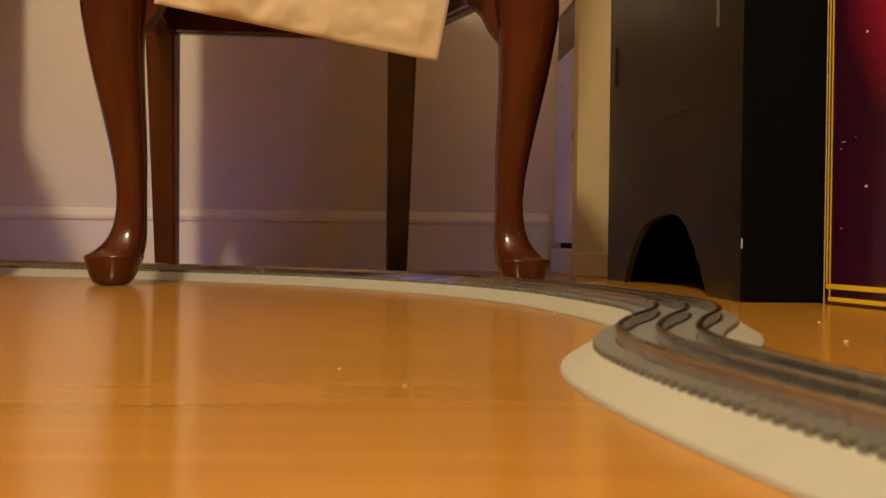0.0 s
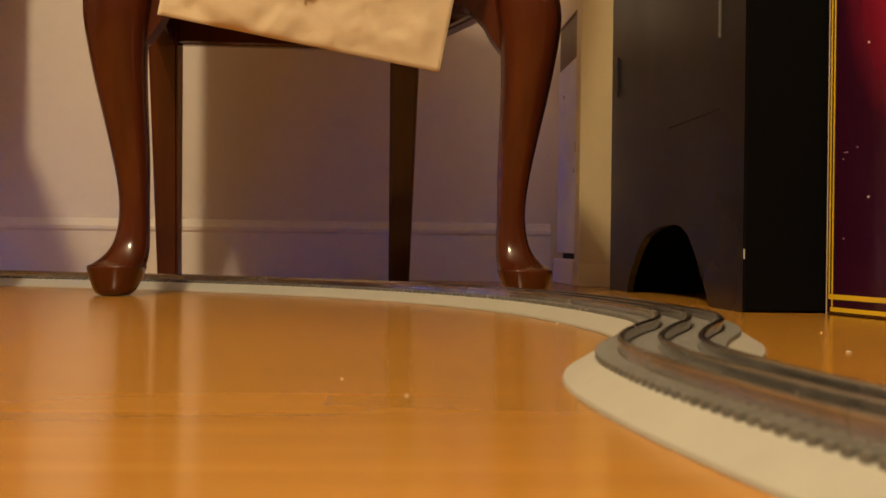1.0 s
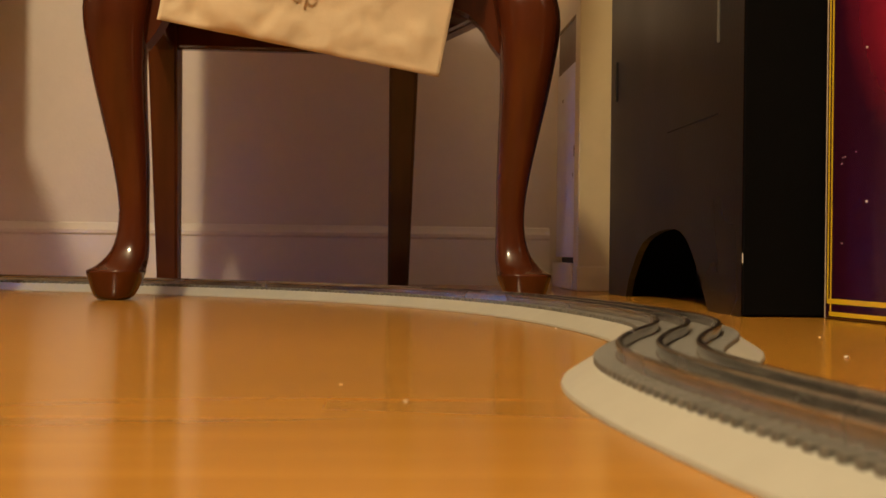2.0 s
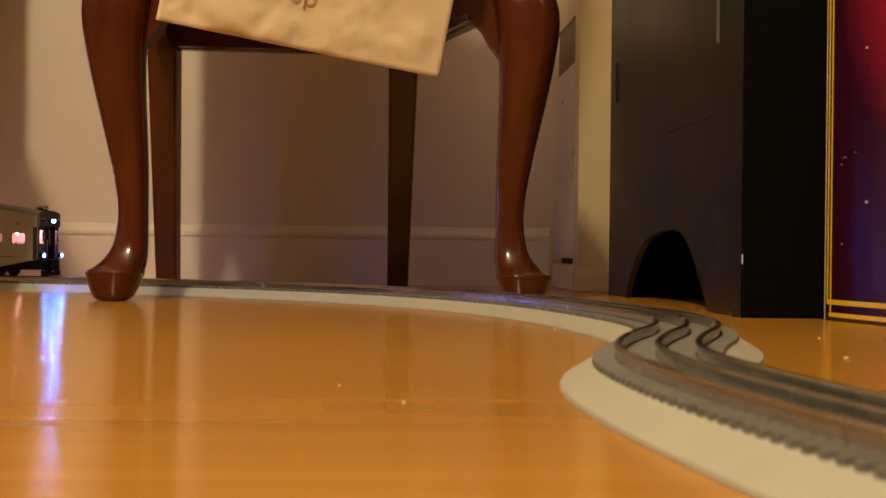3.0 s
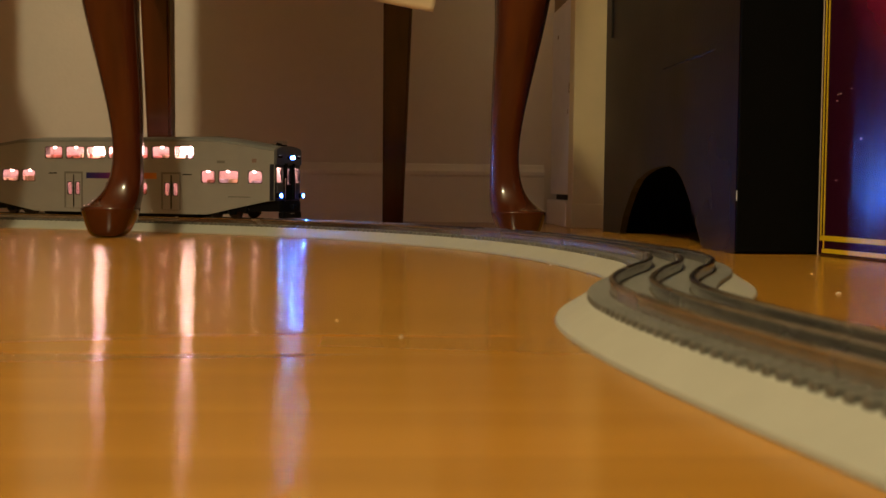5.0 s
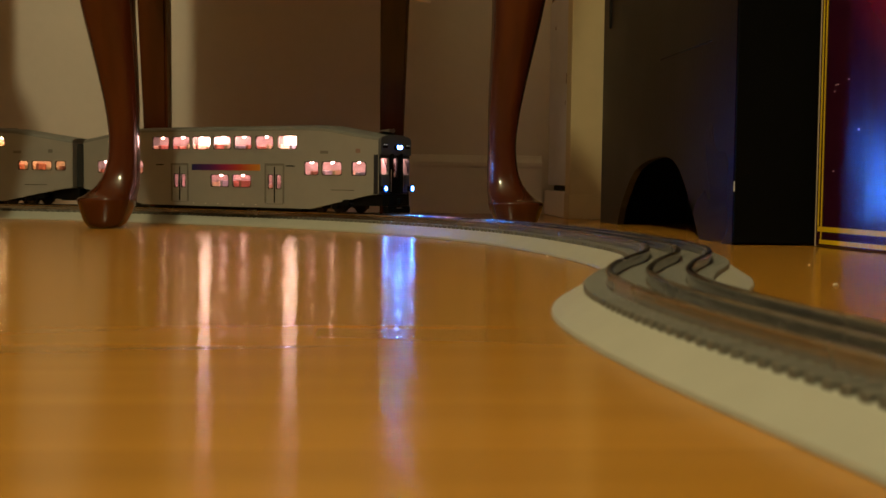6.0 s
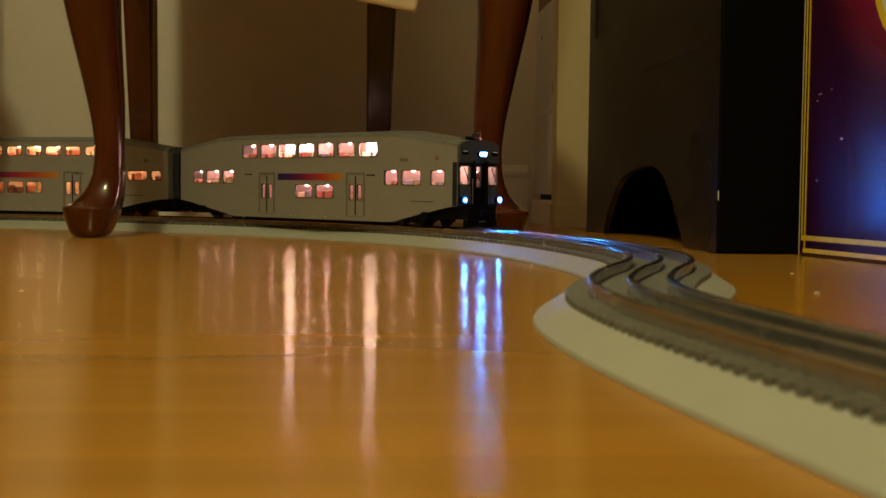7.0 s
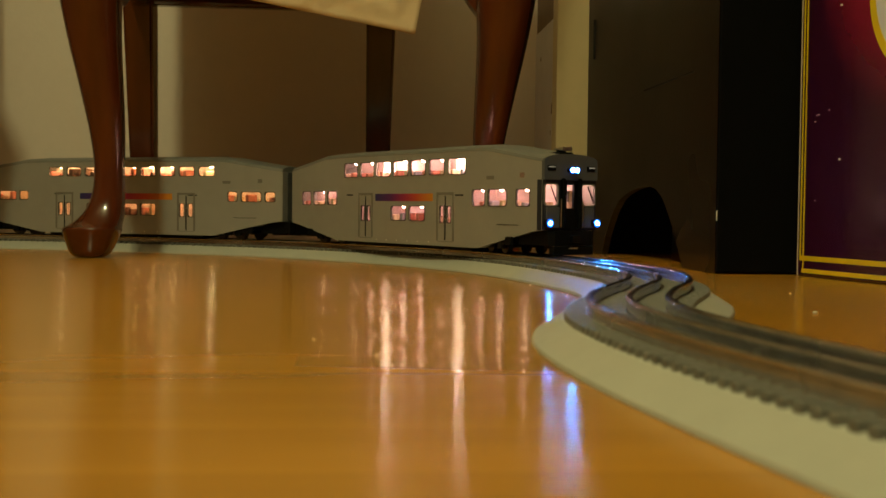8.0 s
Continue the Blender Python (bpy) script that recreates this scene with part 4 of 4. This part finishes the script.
        wf = part("window_frame", bm, M_ROOF, face)
        part("wiper", boxed(f + 0.0020, f + 0.0026, -0.0004, 0.0004, -0.0075, 0.0075), M_DARK, wf).matrix_basis = Matrix.Translation((0, (w[0] + w[1]) / 2 + 0.002, 0.078 + dz)) @ Matrix.Rotation(radians(25), 4, "X")
    part("end_door", box(box(bmesh.new(), f + 0.0012, f + 0.0026, -0.0082, -0.0046, 0.045 + dz, 0.0895 + dz), f + 0.0012, f + 0.0026, 0.0046, 0.0082, 0.045 + dz, 0.0895 + dz), M_DARK, face, "black end door")
    part("end_door_panel", boxed(f + 0.0012, f + 0.0024, -0.0045, 0.0045, 0.045 + dz, 0.0643 + dz), M_DARK, face)
    # pair of headlights
    for y in (-0.0026, 0.0026):
        h = part("headlight_housing", cyl(bmesh.new(), 0.0026, 0.0022, Matrix.Translation((f + 0.0042, y, 0.0995 + dz)) @ Matrix.Rotation(radians(90), 4, "Y"), 16), M_DARK, brow)
        tube(h, f + 0.0050, f + 0.0084, y, 0.0995 + dz, 0.0021, 0.0026)
        bm = lens(h, f, y, 0.0995 + dz)
        part("headlight", bm, M_HEAD, h, "bright blue-white headlight")
    # pilot
    bm = bmesh.new()
    loft(bm, [[(f - 0.040, -0.027, z + dz), (f + 0.004, -0.027, z + dz), (f + 0.0075, -0.022, z + dz), (f + 0.0075, 0.022, z + dz), (f + 0.004, 0.027, z + dz), (f - 0.040, 0.027, z + dz)] for z in (0.0300, 0.0440)])
    p = part("pilot", bm, M_DARK, car, "black pilot below the cab")
    part("plow", boxed(f + 0.001, f + 0.0085, -0.024, 0.024, 0.0213 + dz, 0.0298 + dz, 0.0015), M_DARK, p)
    part("drawbar", boxed(f + 0.0070, f + 0.0125, -0.0045, 0.0045, 0.0330 + dz, 0.0395 + dz, 0.001), M_DARK, p)
    part("nameplate", boxed(f + 0.0086, f + 0.0090, -0.006, 0.004, 0.0272 + dz, 0.0283 + dz), M_STEEL, p)
    # horn and antenna on the roof
    hb = part("roof_hatch", boxed(f - 0.022, f - 0.004, -0.008, 0.008, 0.1125 + dz, 0.1165 + dz, 0.0006, seg=1), M_DARK, car)
    for y in (-0.004, 0.0, 0.004):
        part("horn", cyl(bmesh.new(), 0.0007, 0.014, Matrix.Translation((f - 0.010, y, 0.1195 + dz)) @ Matrix.Rotation(radians(90), 4, "Y"), 10, 0.0021), M_STEEL, hb, "steel air horn")
    part("antenna", cyl(bmesh.new(), 0.0004, 0.008, Matrix.Translation((f - 0.006, 0.007, 0.1190 + dz)), 6), M_STEEL, hb)
    part("horn_bracket", boxed(f - 0.013, f - 0.011, -0.005, 0.005, 0.1165 + dz, 0.1190 + dz), M_DARK, hb)


# ---- build ----
room()
the_floor = floor()
track()
dining_chair()
paper_bag()
black_cabinet()
train_box()
shelf_unit()
floor_specks()
cab_car, cab_trucks = coach("cab_coach", "silver double-deck cab coach with lit pink-white windows and blue headlights", True)
trail_car, trail_trucks = coach("trailer_coach", "silver double-deck coach with amber-lit windows, coupled behind the cab coach", False)
planks(the_floor)

# ---- what moves: the two coaches along the track ----
RUN = [(0.0, 3.238), (2.8, 2.692), (3.8, 2.482), (4.5, 2.342), (5.8, 2.094), (6.5, 1.961), (7.0, 1.8725), (7.5, 1.777), (8.0, 1.679)]


def run(t):
    """Place of the leading truck along the line, a smooth curve through RUN."""
    ts, ss = [r[0] for r in RUN], [r[1] for r in RUN]
    v = [(ss[1] - ss[0]) / (ts[1] - ts[0])] + [(ss[i + 1] - ss[i - 1]) / (ts[i + 1] - ts[i - 1]) for i in range(1, len(RUN) - 1)] + [(ss[-1] - ss[-2]) / (ts[-1] - ts[-2])]
    i = max(0, min(len(RUN) - 2, sum(1 for x in ts if x <= t) - 1))
    h = ts[i + 1] - ts[i]
    k = (t - ts[i]) / h
    return (2 * k ** 3 - 3 * k ** 2 + 1) * ss[i] + (k ** 3 - 2 * k ** 2 + k) * h * v[i] + (3 * k ** 2 - 2 * k ** 3) * ss[i + 1] + (k ** 3 - k ** 2) * h * v[i + 1]


def rear_truck(s, span):
    """The place on the line whose straight distance from s is span."""
    x, y, _ = line(s)
    lo, hi = s + span, s + span * 1.3
    for _ in range(30):
        mid = (lo + hi) / 2
        a, b, _ = line(mid)
        lo, hi = (mid, hi) if math.hypot(a - x, b - y) < span else (lo, mid)
    return lo


def car_at(s):
    """Pose of a coach whose leading truck is at s, its rear truck, and the trucks' swivel."""
    r = rear_truck(s, CAR_L - 2 * OVERHANG)
    xf, yf, hf = line(s)
    xr, yr, hr = line(r)
    yaw = math.atan2(yf - yr, xf - xr)
    swivel = [math.degrees((h - math.pi / 2 - yaw + math.pi) % (2 * math.pi) - math.pi) for h in (hf, hr)]
    return pose((xf + xr) / 2, (yf + yr) / 2, RAIL_Z, 0, 0, math.degrees(yaw)), r, swivel


def motions():
    times = [i / 15 for i in range(121)]
    coaches = {0: ([], [[], []]), 1: ([], [[], []])}
    for t in times:
        s = run(t)
        for k in (0, 1):
            m, r, sw = car_at(s)
            coaches[k][0].append((t, m))
            for j in (0, 1):
                coaches[k][1][j].append((t, sw[j]))
            s = r + 0.184
    start = run(0.0)
    for k, (car, trucks) in enumerate(((cab_car, cab_trucks), (trail_car, trail_trucks))):
        walk(car, coaches[k][0][::3])
        for j, (tr, x, sets) in enumerate(trucks):
            walk(tr, [(t, pose(x, 0, 0, 0, 0, a)) for t, a in coaches[k][1][j][::3]])
            for ws, wx in sets:
                walk(ws, [(t, pose(wx, 0, WHEEL_R, 0, math.degrees((start - run(t)) / WHEEL_R), 0)) for t in times])


motions()
